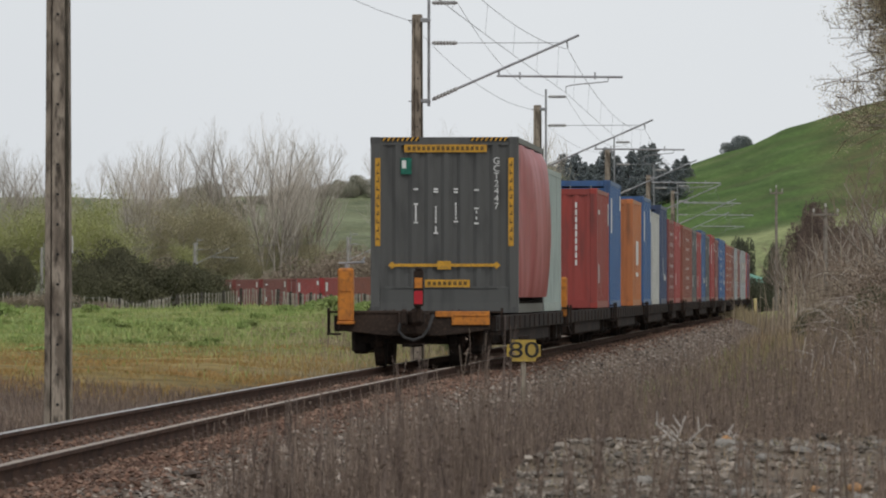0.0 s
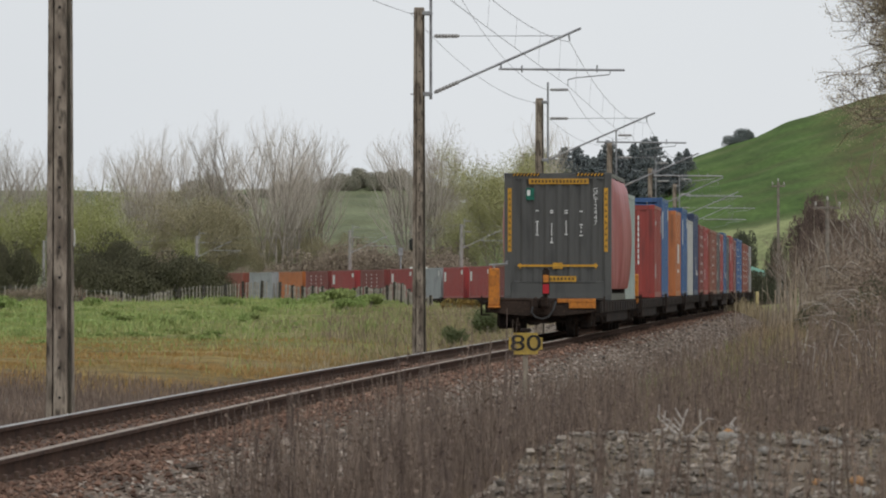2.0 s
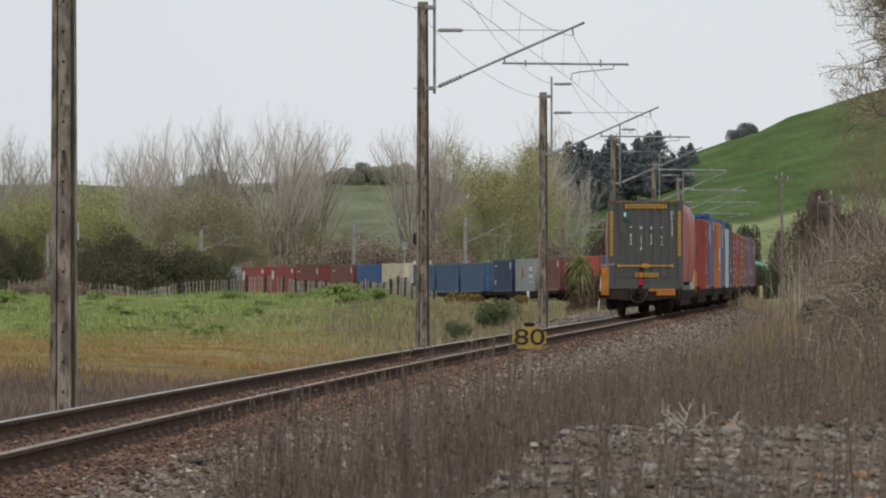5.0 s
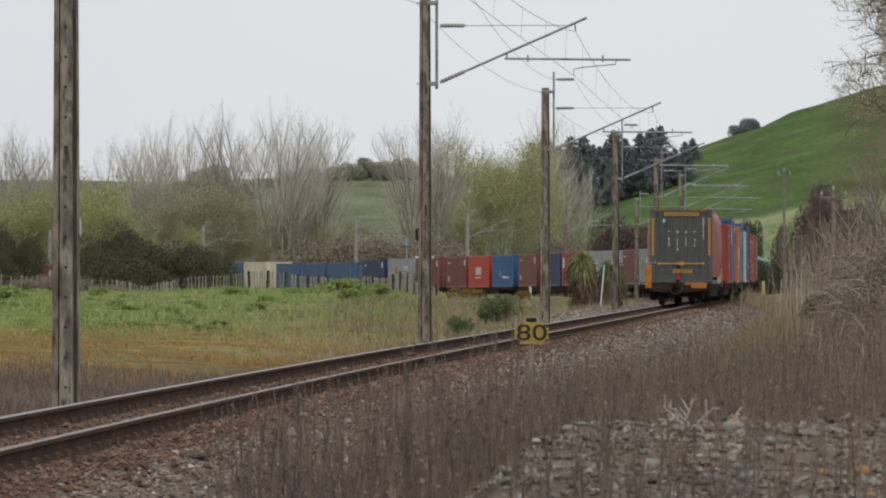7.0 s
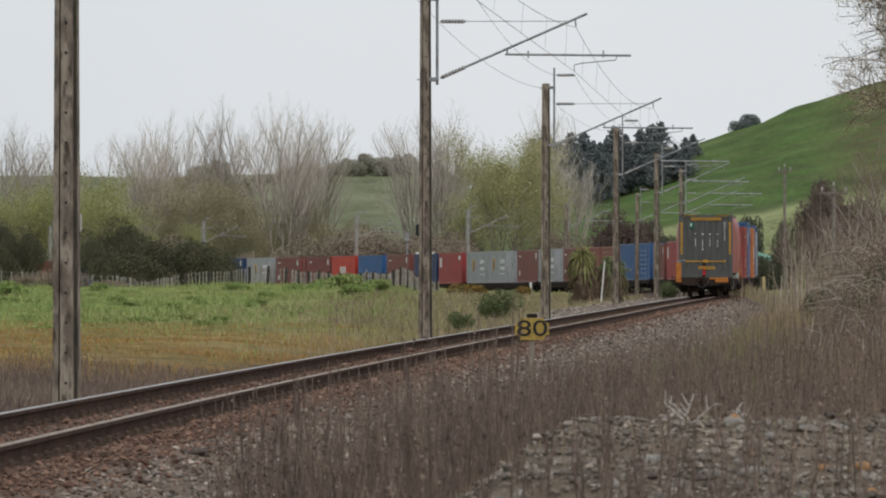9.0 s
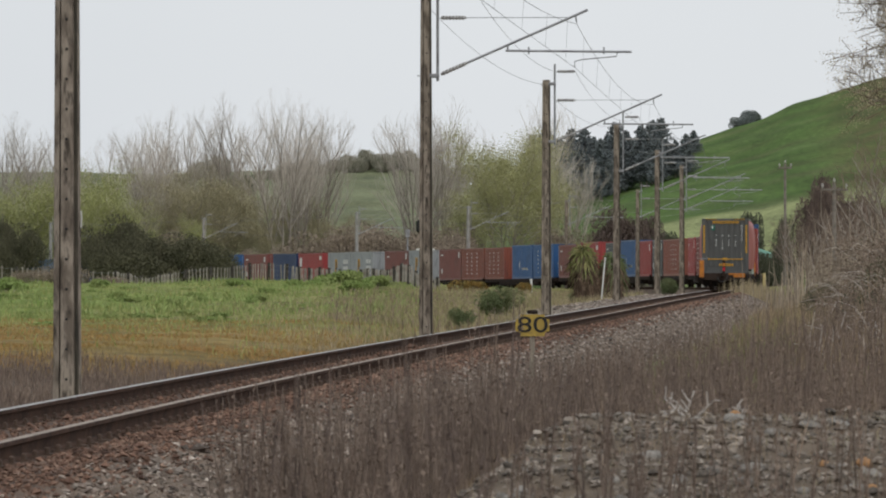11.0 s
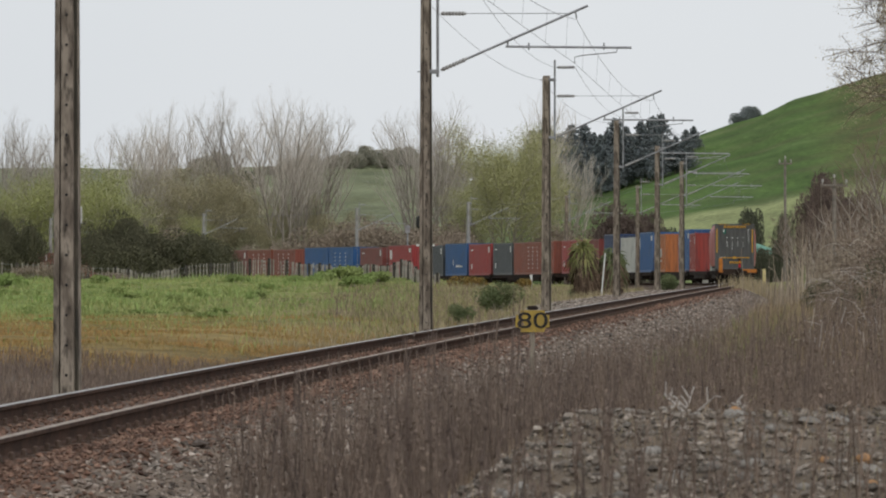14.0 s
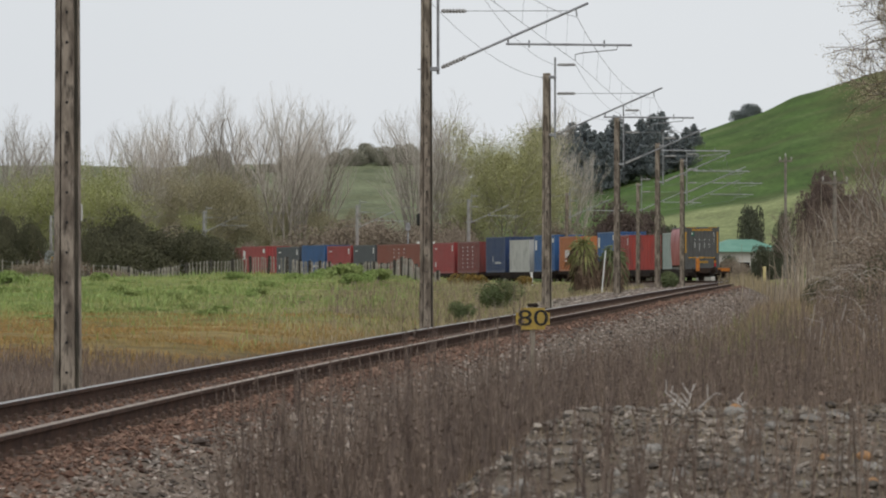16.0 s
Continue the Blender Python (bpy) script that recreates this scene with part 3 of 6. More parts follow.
def make_bogie(parent, y):
    bm = new_bm()
    for sx in (-1, 1):
        box(bm, (sx * 0.84, y, 0.52), (0.15, 1.9, 0.2), 0.04)
        box(bm, (sx * 0.78, y, 0.35), (0.11, 0.5, 0.22), 0.04)
        for dy in (-0.87, 0.87):
            box(bm, (sx * 0.88, y + dy, 0.4), (0.28, 0.42, 0.42), 0.06)
            tube(bm, [(sx * 0.9, y + dy, 0.43), (sx * 0.98, y + dy, 0.43)], 0.11, 10)
        for dy in (-0.12, 0.0, 0.12):
            tube(bm, [(sx * 0.8, y + dy, 0.3), (sx * 0.8, y + dy, 0.55)], 0.05, 6)
    box(bm, (0, y, 0.5), (1.7, 0.36, 0.22), 0.03)
    for dy in (-1.25, 1.25):
        box(bm, (0, y + dy, 0.42), (1.75, 0.1, 0.13), 0.02)
        for sx in (-0.56, 0.56):
            box(bm, (sx, y + dy * 1.06, 0.45), (0.13, 0.12, 0.3), 0.03)
    bogie = part("bogie", bm, M_STEEL, parent, "dark cast steel bogie")
    for dy in (-0.87, 0.87):
        bm = new_bm()
        for sx in (-1, 1):
            lathe(bm, (sx * 0.5, y + dy, 0.43), (sx * 0.66, y + dy, 0.43),
                  [(0, 0.1), (0, 0.445), (0.18, 0.445), (0.22, 0.43), (0.95, 0.425), (1, 0.36), (0.85, 0.34), (0.8, 0.14), (1, 0.1)], 20)
        tube(bm, [(-0.9, y + dy, 0.43), (0.9, y + dy, 0.43)], 0.07, 8)
        part("wheelset", bm, M_STEEL, bogie, "dark worn steel wheelset")


def make_wagon(L, last=False, post=False):
    """A flat container wagon centred on its own middle, rail level at z 0."""
    w = tagged(new("container_wagon"), "dark rusty flat container wagon with two bogies", "wagon", "wagons of the train")
    bm = new_bm()
    for sx in (-1, 1):
        box(bm, (sx * 0.42, 0, 0.6), (0.12, L - 0.5, 0.34))
        box(bm, (sx * 0.42, 0, 0.42), (0.1, L - 7.5, 0.3))
    for k in range(int(L / 1.5)):
        box(bm, (0, -L / 2 + 0.9 + 1.5 * k, 0.68), (2.3, 0.14, 0.12))
    for k in range(int((L - 2) / 1.1)):
        box(bm, (0, -L / 2 + 1.6 + 1.1 * k, 0.5), (2.1, 0.06, 0.34))
    part("centre_sill", bm, M_STEEL, w)
    for sx in (-1, 1):
        bm = new_bm()
        box(bm, (sx * 1.2, 0, 0.66), (0.09, L - 0.5, 0.24), 0.01)
        box(bm, (sx * 1.17, 0, 0.45), (0.05, L - 9.5, 0.26), 0.01)
        for k in range(int(L / 1.5)):
            box(bm, (sx * 1.25, -L / 2 + 0.6 + 1.5 * k, 0.66), (0.02, 0.06, 0.2))
        part("side_sill", bm, M_STEEL, w)
    for sy in (-1, 1):
        bm = new_bm()
        # fish-bellied headstock, deeper between the bogie's wheels
        outline = [(-1.16, 0.86), (1.16, 0.86), (1.16, 0.57), (0.85, 0.52), (0.4, 0.47), (-0.4, 0.47), (-0.85, 0.52), (-1.16, 0.56)]
        rings = [[bm.verts.new((x, sy * (L / 2 - d), z)) for x, z in outline] for d in (0.0, 0.2)]
        bm.faces.new(rings[0])
        bm.faces.new(rings[1][::-1])
        for i in range(8):
            bm.faces.new((rings[0][i], rings[0][i - 1], rings[1][i - 1], rings[1][i]))
        bmesh.ops.recalc_face_normals(bm, faces=bm.faces)
        bmesh.ops.bevel(bm, geom=list(bm.edges), offset=0.015, segments=1, affect="EDGES")
        box(bm, (0, sy * (L / 2 - 0.55), 0.765), (2.3, 0.8, 0.03))
        box(bm, (0, sy * (L / 2 + 0.008), 0.835), (2.28, 0.02, 0.035), 0.004)
        box(bm, (0, sy * (L / 2 + 0.02), 0.66), (0.5, 0.05, 0.34), 0.02)
        part("end_beam", bm, M_BEAM, w, "grimy dark brown end beam")
        for sx in (-1, 1):
            bm = new_bm()
            for z in (0.5, 0.84):
                box(bm, (sx * 1.25, sy * (L / 2 - 0.28), z), (0.2, 0.24, 0.03))
            for d in (0.17, 0.39):
                tube(bm, [(sx * 1.33, sy * (L / 2 - d), 0.5), (sx * 1.33, sy * (L / 2 - d), 0.9)], 0.014, 6)
            part("foot_step", bm, M_STEEL, w, "dark steel shunter's step")
        make_bogie(w, sy * (L / 2 - 1.8))
        bm = new_bm()
        box(bm, (0, sy * (L / 2 + 0.12), 0.74), (0.2, 0.34, 0.2), 0.04)
        box(bm, (0.07, sy * (L / 2 + 0.33), 0.76), (0.24, 0.22, 0.27), 0.06)
        box(bm, (-0.12, sy * (L / 2 + 0.4), 0.76), (0.1, 0.24, 0.25), 0.035)
        tube(bm, [(0.07, sy * (L / 2 + 0.36), 0.58), (0.07, sy * (L / 2 + 0.36), 0.93)], 0.035, 8)
        part("coupler", bm, M_STEEL, w, "dark cast coupler")
    bm = new_bm()
    box(bm, (0.75, 0.4, 0.4), (0.6, 1.6, 0.32), 0.04)
    box(bm, (-0.75, -2.6, 0.42), (0.5, 1.1, 0.28), 0.04)
    box(bm, (0.75, 3.0, 0.42), (0.5, 1.3, 0.26), 0.04)
    tube(bm, [(-0.75, -1.2, 0.4), (-0.75, 0.5, 0.4)], 0.2, 10)
    for sx in (-1, 1):
        tube(bm, [(sx * 1.1, -L / 2 + 3.4, 0.52), (sx * 1.1, -L / 2 + 4.6, 0.32), (sx * 1.1, L / 2 - 4.6, 0.32), (sx * 1.1, L / 2 - 3.4, 0.52)], 0.035, 6)
        for k in range(int(L / 1.7) - 3):
            box(bm, (sx * 1.1, -L / 2 + 4.6 + 1.7 * k, 0.44), (0.05, 0.06, 0.26))
    part("brake_gear", bm, M_STEEL, w)
    if last:
        bm = new_bm()
        box(bm, (-1.03, -L / 2 - 0.13, 1.1), (0.235, 0.24, 0.82), 0.03)
        box(bm, (-1.03, -L / 2 - 0.13, 0.675), (0.26, 0.26, 0.05), 0.012)
        box(bm, (-1.03, -L / 2 - 0.255, 1.3), (0.17, 0.012, 0.3), 0.004)
        part("bulkhead_post", bm, M_ORANGE, w, "upright weathered orange post")
        bm = new_bm()
        tube(bm, [(-1.14, -L / 2 - 0.1, 1.58), (-0.74, -L / 2 - 0.1, 1.6)], 0.02, 6)
        tube(bm, [(-1.03, -L / 2 - 0.1, 1.49), (-1.03, -L / 2 - 0.1, 1.6)], 0.024, 6)
        tube(bm, [(-0.8, -L / 2 - 0.1, 1.6), (-0.74, -L / 2 - 0.1, 1.67)], 0.018, 6)
        part("hand_brake", bm, M_GALV, w, "grey steel hand brake lever")
        bm = new_bm()
        box(bm, (0.87, -L / 2 - 0.03, 0.745), (0.58, 0.025, 0.21), 0.008)
        box(bm, (0.5, -L / 2 - 0.03, 0.805), (0.34, 0.022, 0.09), 0.008)
        box(bm, (0.87, -L / 2 - 0.045, 0.79), (0.5, 0.02, 0.035), 0.006)
        part("orange_panel", bm, M_ORANGE, w, "faded orange panel on the end beam")
        bm = new_bm()
        pts = [(-0.2, -L / 2 - 0.08, 0.66), (-0.21, -L / 2 - 0.25, 0.55), (-0.12, -L / 2 - 0.3, 0.45), (0.02, -L / 2 - 0.3, 0.41), (0.15, -L / 2 - 0.3, 0.46), (0.25, -L / 2 - 0.28, 0.6),
               (0.31, -L / 2 - 0.2, 0.8)]
        tube(bm, pts, 0.024, 8)
        part("air_hose", bm, M_RUBBER, w, "looped black rubber air hose")
        bm = new_bm()
        box(bm, (0.11, -L / 2 - 0.5, 1.2), (0.15, 0.1, 0.55), 0.015)
        box(bm, (0.11, -L / 2 - 0.5, 1.49), (0.11, 0.12, 0.05), 0.02)
        box(bm, (0.11, -L / 2 - 0.46, 0.85), (0.06, 0.05, 0.3))
        mk = part("tail_marker", bm, M_STEEL, w, "tail marker with a red reflector")
        bm = new_bm()
        box(bm, (0.11, -L / 2 - 0.555, 1.06), (0.13, 0.012, 0.2), 0.005)
        part("reflector", bm, M_RED, mk, "bright red reflector")
        bm = new_bm()
        box(bm, (0.11, -L / 2 - 0.554, 1.28), (0.12, 0.01, 0.16), 0.005)
        part("orange_patch", bm, M_ORANGE, mk)
    elif post:
        for sx in (1,):
            bm = new_bm()
            box(bm, (sx * 1.16, -L / 2 + 0.3, 1.05), (0.2, 0.2, 0.76), 0.03)
            part("bulkhead_post", bm, M_ORANGE, w, "upright weathered orange post")
    return w


# rear end and front end along the train, colour, height, markings
LOADS = [
    (8.3, 14.35, "pale", 2.59, ""), (29.9, 36.0, "scarlet", 2.59, "few"), (36.7, 42.8, "blue", 2.9, "plates"), (50.7, 56.8, "orange", 2.7, "letters"),
    (58.5, 64.6, "blue", 2.9, "plates"), (66.1, 72.2, "white", 2.59, ""), (73.6, 79.7, "navy", 2.9, "ship"),
    (81.6, 87.7, "darkred", 2.59, "columns"), (88.7, 94.8, "red", 2.59, "few"), (97.7, 109.9, "rust", 2.59, "columns"),
    (110.4, 116.5, "darkgrey", 2.59, "few"), (117.2, 123.3, "red", 2.59, "few"), (123.9, 130.0, "blue", 2.7, "ship"), (130.6, 136.9, "darkgrey", 2.59, "few"),
    (139.6, 145.8, "red", 2.7, "plates"), (147.5, 153.6, "brown", 2.59, "few"), (155.6, 161.7, "blue", 2.7, "columns"), (162.0, 168.1, "blue", 2.7, "ship"),
    (170.6, 176.7, "rust", 2.59, "columns"), (177.1, 183.2, "rust", 2.59, "columns"), (183.4, 189.5, "brown", 2.59, "few"),
    (192.2, 198.3, "grey", 2.59, "arrow"), (198.5, 204.6, "brown", 2.59, "few"), (207.7, 213.8, "grey", 2.59, "arrow"), (213.9, 220.0, "grey", 2.59, "arrow"),
    (221.5, 227.6, "red", 2.59, "plates"), (228.2, 234.3, "navy", 2.59, ""), (236.0, 242.1, "brown", 2.59, "few"), (243.6, 249.7, "blue", 2.59, "ship"),
    (250.6, 256.7, "brightred", 2.59, "letters"), (257.2, 263.3, "darkred", 2.59, "few"), (265.4, 271.5, "brown", 2.59, "few"), (273.0, 279.1, "grey", 2.59, "arrow"),
    (280.2, 286.3, "navy", 2.59, "few"), (289.4, 295.5, "steelblue", 2.4, ""), (296.2, 302.3, "steelblue", 2.4, ""), (303.0, 309.1, "steelblue", 2.4, ""),
    (311.4, 317.5, "cream", 2.59, ""), (318.0, 324.1, "blue", 2.59, "ship"), (325.2, 331.3, "brown", 2.59, "few"), (334.4, 340.5, "darkred", 2.59, "few"),
    (340.9, 347.0, "red", 2.59, "plates"), (348.7, 354.8, "red", 2.59, "plates"), (355.5, 361.6, "grey", 2.59, "few"), (363.3, 369.4, "red", 2.59, "plates"),
    (371.2, 377.3, "darkred", 2.59, "columns"), (378.9, 385.0, "red", 2.59, "plates"), (386.0, 392.1, "darkred", 2.59, "columns"), (393.0, 399.1, "orange", 2.59, ""),
    (400.8, 406.9, "grey", 2.59, ""), (408.7, 414.8, "rust", 2.59, ""), (416.5, 422.6, "red", 2.59, "plates"), (424.0, 430.1, "red", 2.59, "plates"),
    (432.8, 438.9, "brown", 2.59, "few"), (440.0, 446.1, "darkred", 2.59, "few"), (447.0, 453.1, "brown", 2.59, "few")]
NAMES = {"pale": "pale green", "darkred": "dark red", "rust": "rust-brown", "brightred": "bright red", "steelblue": "steel-blue", "darkgrey": "dark grey", "navy": "navy blue"}
DECK = 0.795
WAGONS = [(-6.7, 14.9), (15.5, 36.4), (36.9, 57.4)]
_lo, _hi = None, None
for a, b, *_r in LOADS[4:]:
    if _lo is not None and b - _lo > 21.5:
        WAGONS.append((_lo - 0.3, _hi + 0.3))
        _lo = None
    _lo, _hi = (a if _lo is None else _lo), b
WAGONS.append((_lo - 0.3, _hi + 0.3))
FLIPPED = set()  # containers that travel doors first
RUNNING = []  # thing, its wagon's ends, its offset along the wagon, its height


def make_train():
    protos = {}
    made = {}
    for k, (a, b) in enumerate(WAGONS):
        L = round((b - a) * 2) / 2
        if k == 0:
            w = make_wagon(b - a, True)
        elif k == 1:
            w = make_wagon(b - a, False, True)
        elif L in made:
            w = copy_thing(made[L], Matrix())
        else:
            w = made[L] = make_wagon(b - a)
        RUNNING.append((w, a, b, 0.0, 0.0))
    c = make_curtain_container()
    RUNNING.append((c, *WAGONS[0], 8.0 / 2 - sum(WAGONS[0]) / 2, DECK))
    for a, b, colour, Hh, style in LOADS:
        L = 12.19 if b - a > 10 else 6.06
        key = (colour, L, Hh, style)
        if key in protos:
            c = copy_thing(protos[key], Matrix())
        else:
            size = "long" if L > 10 else "short"
            extra = {"ship": " with a white emblem", "plates": " with white label plates", "columns": " with columns of pale markings", "letters": " with white block lettering",
                     "few": " with small white markings", "arrow": " with a yellow emblem", "": ""}[style]
            c = protos[key] = make_container(colour, L, Hh, f"{NAMES.get(colour, colour)} {size} ribbed steel shipping container{extra}", style)
        if colour in ("scarlet", "red", "orange", "darkred", "rust"):
            FLIPPED.add(c.name)
        wa, wb = next(((p, q) for p, q in WAGONS if p - 0.5 <= a and b <= q + 0.5), WAGONS[-1])
        RUNNING.append((c, wa, wb, (a + b) / 2 - (wa + wb) / 2, DECK))


make_train()


# ---- overhead line ----
def make_mast(top=7.36, drop=0.0, mat=None, label="weathered concrete overhead-line mast with steel cantilever arm"):
    """A holed concrete mast with a steel bracket and a cantilever over the track; base at z 0 is rail level."""
    m = tagged(new("catenary_mast"), label, "mast", "overhead line masts")
    body = mat or M_MAST
    bm = new_bm()
    rings = []
    for z, hw, hd in ((-1.2, 0.155, 0.12), (top, 0.115, 0.09)):
        rings.append([bm.verts.new((sx * hw, sy * hd, z)) for sx, sy in ((-1, -1), (1, -1), (1, 1), (-1, 1))])
    for i in range(4):
        bm.faces.new((rings[0][i], rings[0][(i + 1) % 4], rings[1][(i + 1) % 4], rings[1][i]))
    bm.faces.new(rings[1])
    bmesh.ops.bevel(bm, geom=list(bm.edges), offset=0.02, segments=1, affect="EDGES")
    shaft = part("shaft", bm, body, m)
    # a proud left-hand flange, a narrow groove, a broad raised face and a darker step beside it
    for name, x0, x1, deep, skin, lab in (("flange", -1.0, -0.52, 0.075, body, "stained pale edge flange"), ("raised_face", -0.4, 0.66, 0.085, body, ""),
                                          ("flange", 0.7, 1.0, 0.012, mat or M_DARKEDGE, "dark concrete edge")):
        bm = new_bm()
        rings = []
        for z, hw, hd in ((-1.15, 0.155, 0.12), (top - 0.08, 0.1155, 0.0905)):
            rings.append([bm.verts.new((x * hw, y, z)) for x, y in ((x0, -hd - deep), (x1, -hd - deep), (x1, -hd + 0.01), (x0, -hd + 0.01))])
        for k in range(4):
            bm.faces.new((rings[0][k], rings[0][(k + 1) % 4], rings[1][(k + 1) % 4], rings[1][k]))
        bm.faces.new(rings[1])
        bmesh.ops.bevel(bm, geom=list(bm.edges), offset=0.006, segments=1, affect="EDGES")
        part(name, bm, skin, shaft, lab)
    bm = new_bm()
    tube(bm, [(0, -0.012, 0), (0, 0.012, 0)], 0.017, 8)
    hole = part("bolt_hole", bm, M_BLACK, shaft)
    for k in range(19):
        z = -0.2 + 0.36 * k
        ob = hole if k == 0 else new("bolt_hole", hole.data)
        ob.parent = shaft
        ob.matrix_basis = pose(0.015, -0.198 + 0.0036 * z, z)
    bm = new_bm()
    for z in (5.42 - drop, top - 0.13):
        box(bm, (0.14, 0, z), (0.3, 0.24, 0.09), 0.01)
        tube(bm, [(-0.2, 0.06, z), (0.3, 0.06, z)], 0.014, 6)
    tube(bm, [(0.26, 0, 5.3 - drop), (0.26, 0, 7.85 - drop)], 0.032, 8)
    part("bracket", bm, M_GALV, m, "galvanised steel bracket and upright tube")
    bm = new_bm()
    ribs = [(0, 0.03)] + [(0.06 + 0.88 * i / 14, 0.055 if i % 2 else 0.034) for i in range(15)] + [(1, 0.03)]
    for z, x1, z1 in ((5.45, 0.92, 5.71), (6.72, 0.9, 6.72), (7.62, 0.9, 7.62)):
        lathe(bm, (0.33, 0, z - drop), (x1, 0, z1 - drop), ribs, 10)
        part("insulator", bm, M_INSUL, m, "ribbed grey insulator")
        bm = new_bm()
    bm.free()
    bm = new_bm()
    tube(bm, [(0.9, 0, 5.7), (3.62, 0, 6.89)], 0.028, 8)
    tube(bm, [(1.78, 0, 5.98), (4.6, 0, 5.95)], 0.026, 8)
    tube(bm, [(1.83, 0, 5.97), (1.83, 0, 6.1)], 0.02, 6)
    tube(bm, [(0.9, 0, 6.72), (3.2, 0, 6.72)], 0.009, 5)
    tube(bm, [(3.35, 0, 6.75), (3.37, 0, 6.6)], 0.018, 6)
    for x in (2.3, 3.98):
        tube(bm, [(x, 0, 5.9), (x, 0, 6.06)], 0.018, 6)
    tube(bm, [(4.28, 0, 5.93), (4.26, 0, 5.85), (3.5, 0, 5.78), (3.33, 0, 5.74), (3.33, 0, 5.6)], 0.014, 6)
    bmesh.ops.translate(bm, verts=bm.verts, vec=(0, 0, -drop))
    part("cantilever", bm, M_GALV, m, "slanting steel tube arm")
    return m


MAST_AT = [(-4.52, 68.7), (-0.4, 128.0), (3.21, 179.0), (7.04, 233.0), (10.64, 285.0), (13.6, 327.0),
           (15.52, 372.0), (13.89, 410.0), (9.68, 452.0), (2.03, 480.0), (-7.78, 510.0), (-23.04, 548.0), (-40.26, 585.0)]
WIRES = []


def make_line():
    kinds = [make_mast(), make_mast(7.0, 0.36), make_mast(7.0, 0.36, material("pale_mast_steel", (0.34, 0.33, 0.31), (0.25, 0.24, 0.22), scale=2, fine=10, rough=0.8), "pale grey overhead-line mast far along the railway")]
    for i, (x, y) in enumerate(MAST_AT):
        s = float(np.interp(y, TY, TS))
        p = on_track(s)
        th = float(np.interp(s, TS, TH))
        mm = pose(x, y, p.z, 0, 0, -math.degrees(th) + (2.0 if i % 2 else -1.5))
        k = 0 if i < 2 else 1 if i < 9 else 2
        if i in (0, 2, 9):
            kinds[k].matrix_basis = mm
        else:
            copy_thing(kinds[k], mm)
        low = 0.36 * min(k, 1)
        WIRES.append((mm @ Vector((3.37, 0, 6.58 - low)), mm @ Vector((3.33, 0, 5.6 - low)), mm @ Vector((-0.2, 0.06, 6.87 if k else 7.23)), mm @ Vector((0.9, 0, 7.62 - low))))
    bm = new_bm()
    tube(bm, [(0.165, -0.02, 1.62), (0.17, -0.02, 1.72), (0.165, -0.02, 1.82)], 0.009, 6)
    part("cable_guard", bm, M_WHITE, kinds[0], "short white plastic cable guard")
    start = [w.copy() for w in WIRES[0]]
    d = on_track(-85) - on_track(-25.3)
    WIRES.insert(0, tuple(w + d for w in start))


make_line()


def hang(bm, a, b, sag, r, n=14):
    pts = []
    for i in range(n + 1):
        t = i / n
        p = a.lerp(b, t)
        p.z -= sag * 4 * t * (1 - t)
        pts.append(p)
    tube(bm, pts, r, 4, False)
    return pts


def make_wires():
    for i, (a, b) in enumerate(zip(WIRES, WIRES[1:])):
        w = tagged(new("overhead_wires"), "thin dark overhead wires strung between the masts", "overhead wire", "overhead wire spans")
        bm = new_bm()
        cat = hang(bm, a[0], b[0], 0.5, 0.006)
        part("messenger_wire", bm, M_WIRE, w)
        bm = new_bm()
        con = hang(bm, a[1], b[1], 0.03, 0.006)
        part("contact_wire", bm, M_WIRE, w)
        bm = new_bm()
        for p, q in list(zip(cat, con))[1:-1:2]:
            tube(bm, [p, q], 0.0025, 4, False)
        tagged(part("dropper", bm, M_WIRE, w), kind="stuff")
        bm = new_bm()
        hang(bm, a[2], b[2], 0.38, 0.006)
        part("earth_wire", bm, M_WIRE, w)
        bm = new_bm()
        hang(bm, a[3], b[3], 0.7, 0.006)
        part("feeder_wire", bm, M_WIRE, w)


make_wires()


# ---- speed board ----
def make_speed_board(x, y, z):
    s = tagged(new("speed_board"), "small yellow speed board with black figures on a pale post", "sign")
    s.matrix_basis = pose(x, y, 0, 0, 0, 3)
    bm = new_bm()
    box(bm, (0, 0, z), (0.42, 0.025, 0.27))
    bmesh.ops.bevel(bm, geom=[e for e in bm.edges if abs(e.verts[0].co.y - e.verts[1].co.y) > 0.01], offset=0.06, segments=3, affect="EDGES")
    board = part("board", bm, material("board_yellow", (0.46, 0.32, 0.06), (0.36, 0.25, 0.06), (0.26, 0.18, 0.06), 6, 18, rough=0.6), s)
    for ch, dx in (("8", -0.1), ("0", 0.1)):
        lettered("figure", ch, 0.31, pose(dx, -0.016, z + 0.0, 90, 0, 0) @ Matrix.Diagonal((1.3, 0.9, 1, 1)), M_BLACK, board, "black figure")
    bm = new_bm()
    g = gz(x, y)
    box(bm, (0, 0.05, (g - 0.2 + z + 0.05) / 2), (0.06, 0.06, z + 0.05 - g + 0.2), 0.008)
    part("post", bm, material("pale_post", (0.30, 0.265, 0.21), (0.22, 0.19, 0.15), scale=5, fine=20, rough=0.9), s)
    bm = new_bm()
    box(bm, (0, 0, z + 0.165), (0.13, 0.05, 0.05), 0.01)
    part("clamp", bm, M_STEEL, s)


make_speed_board(1.1, 71.0, 0.42)


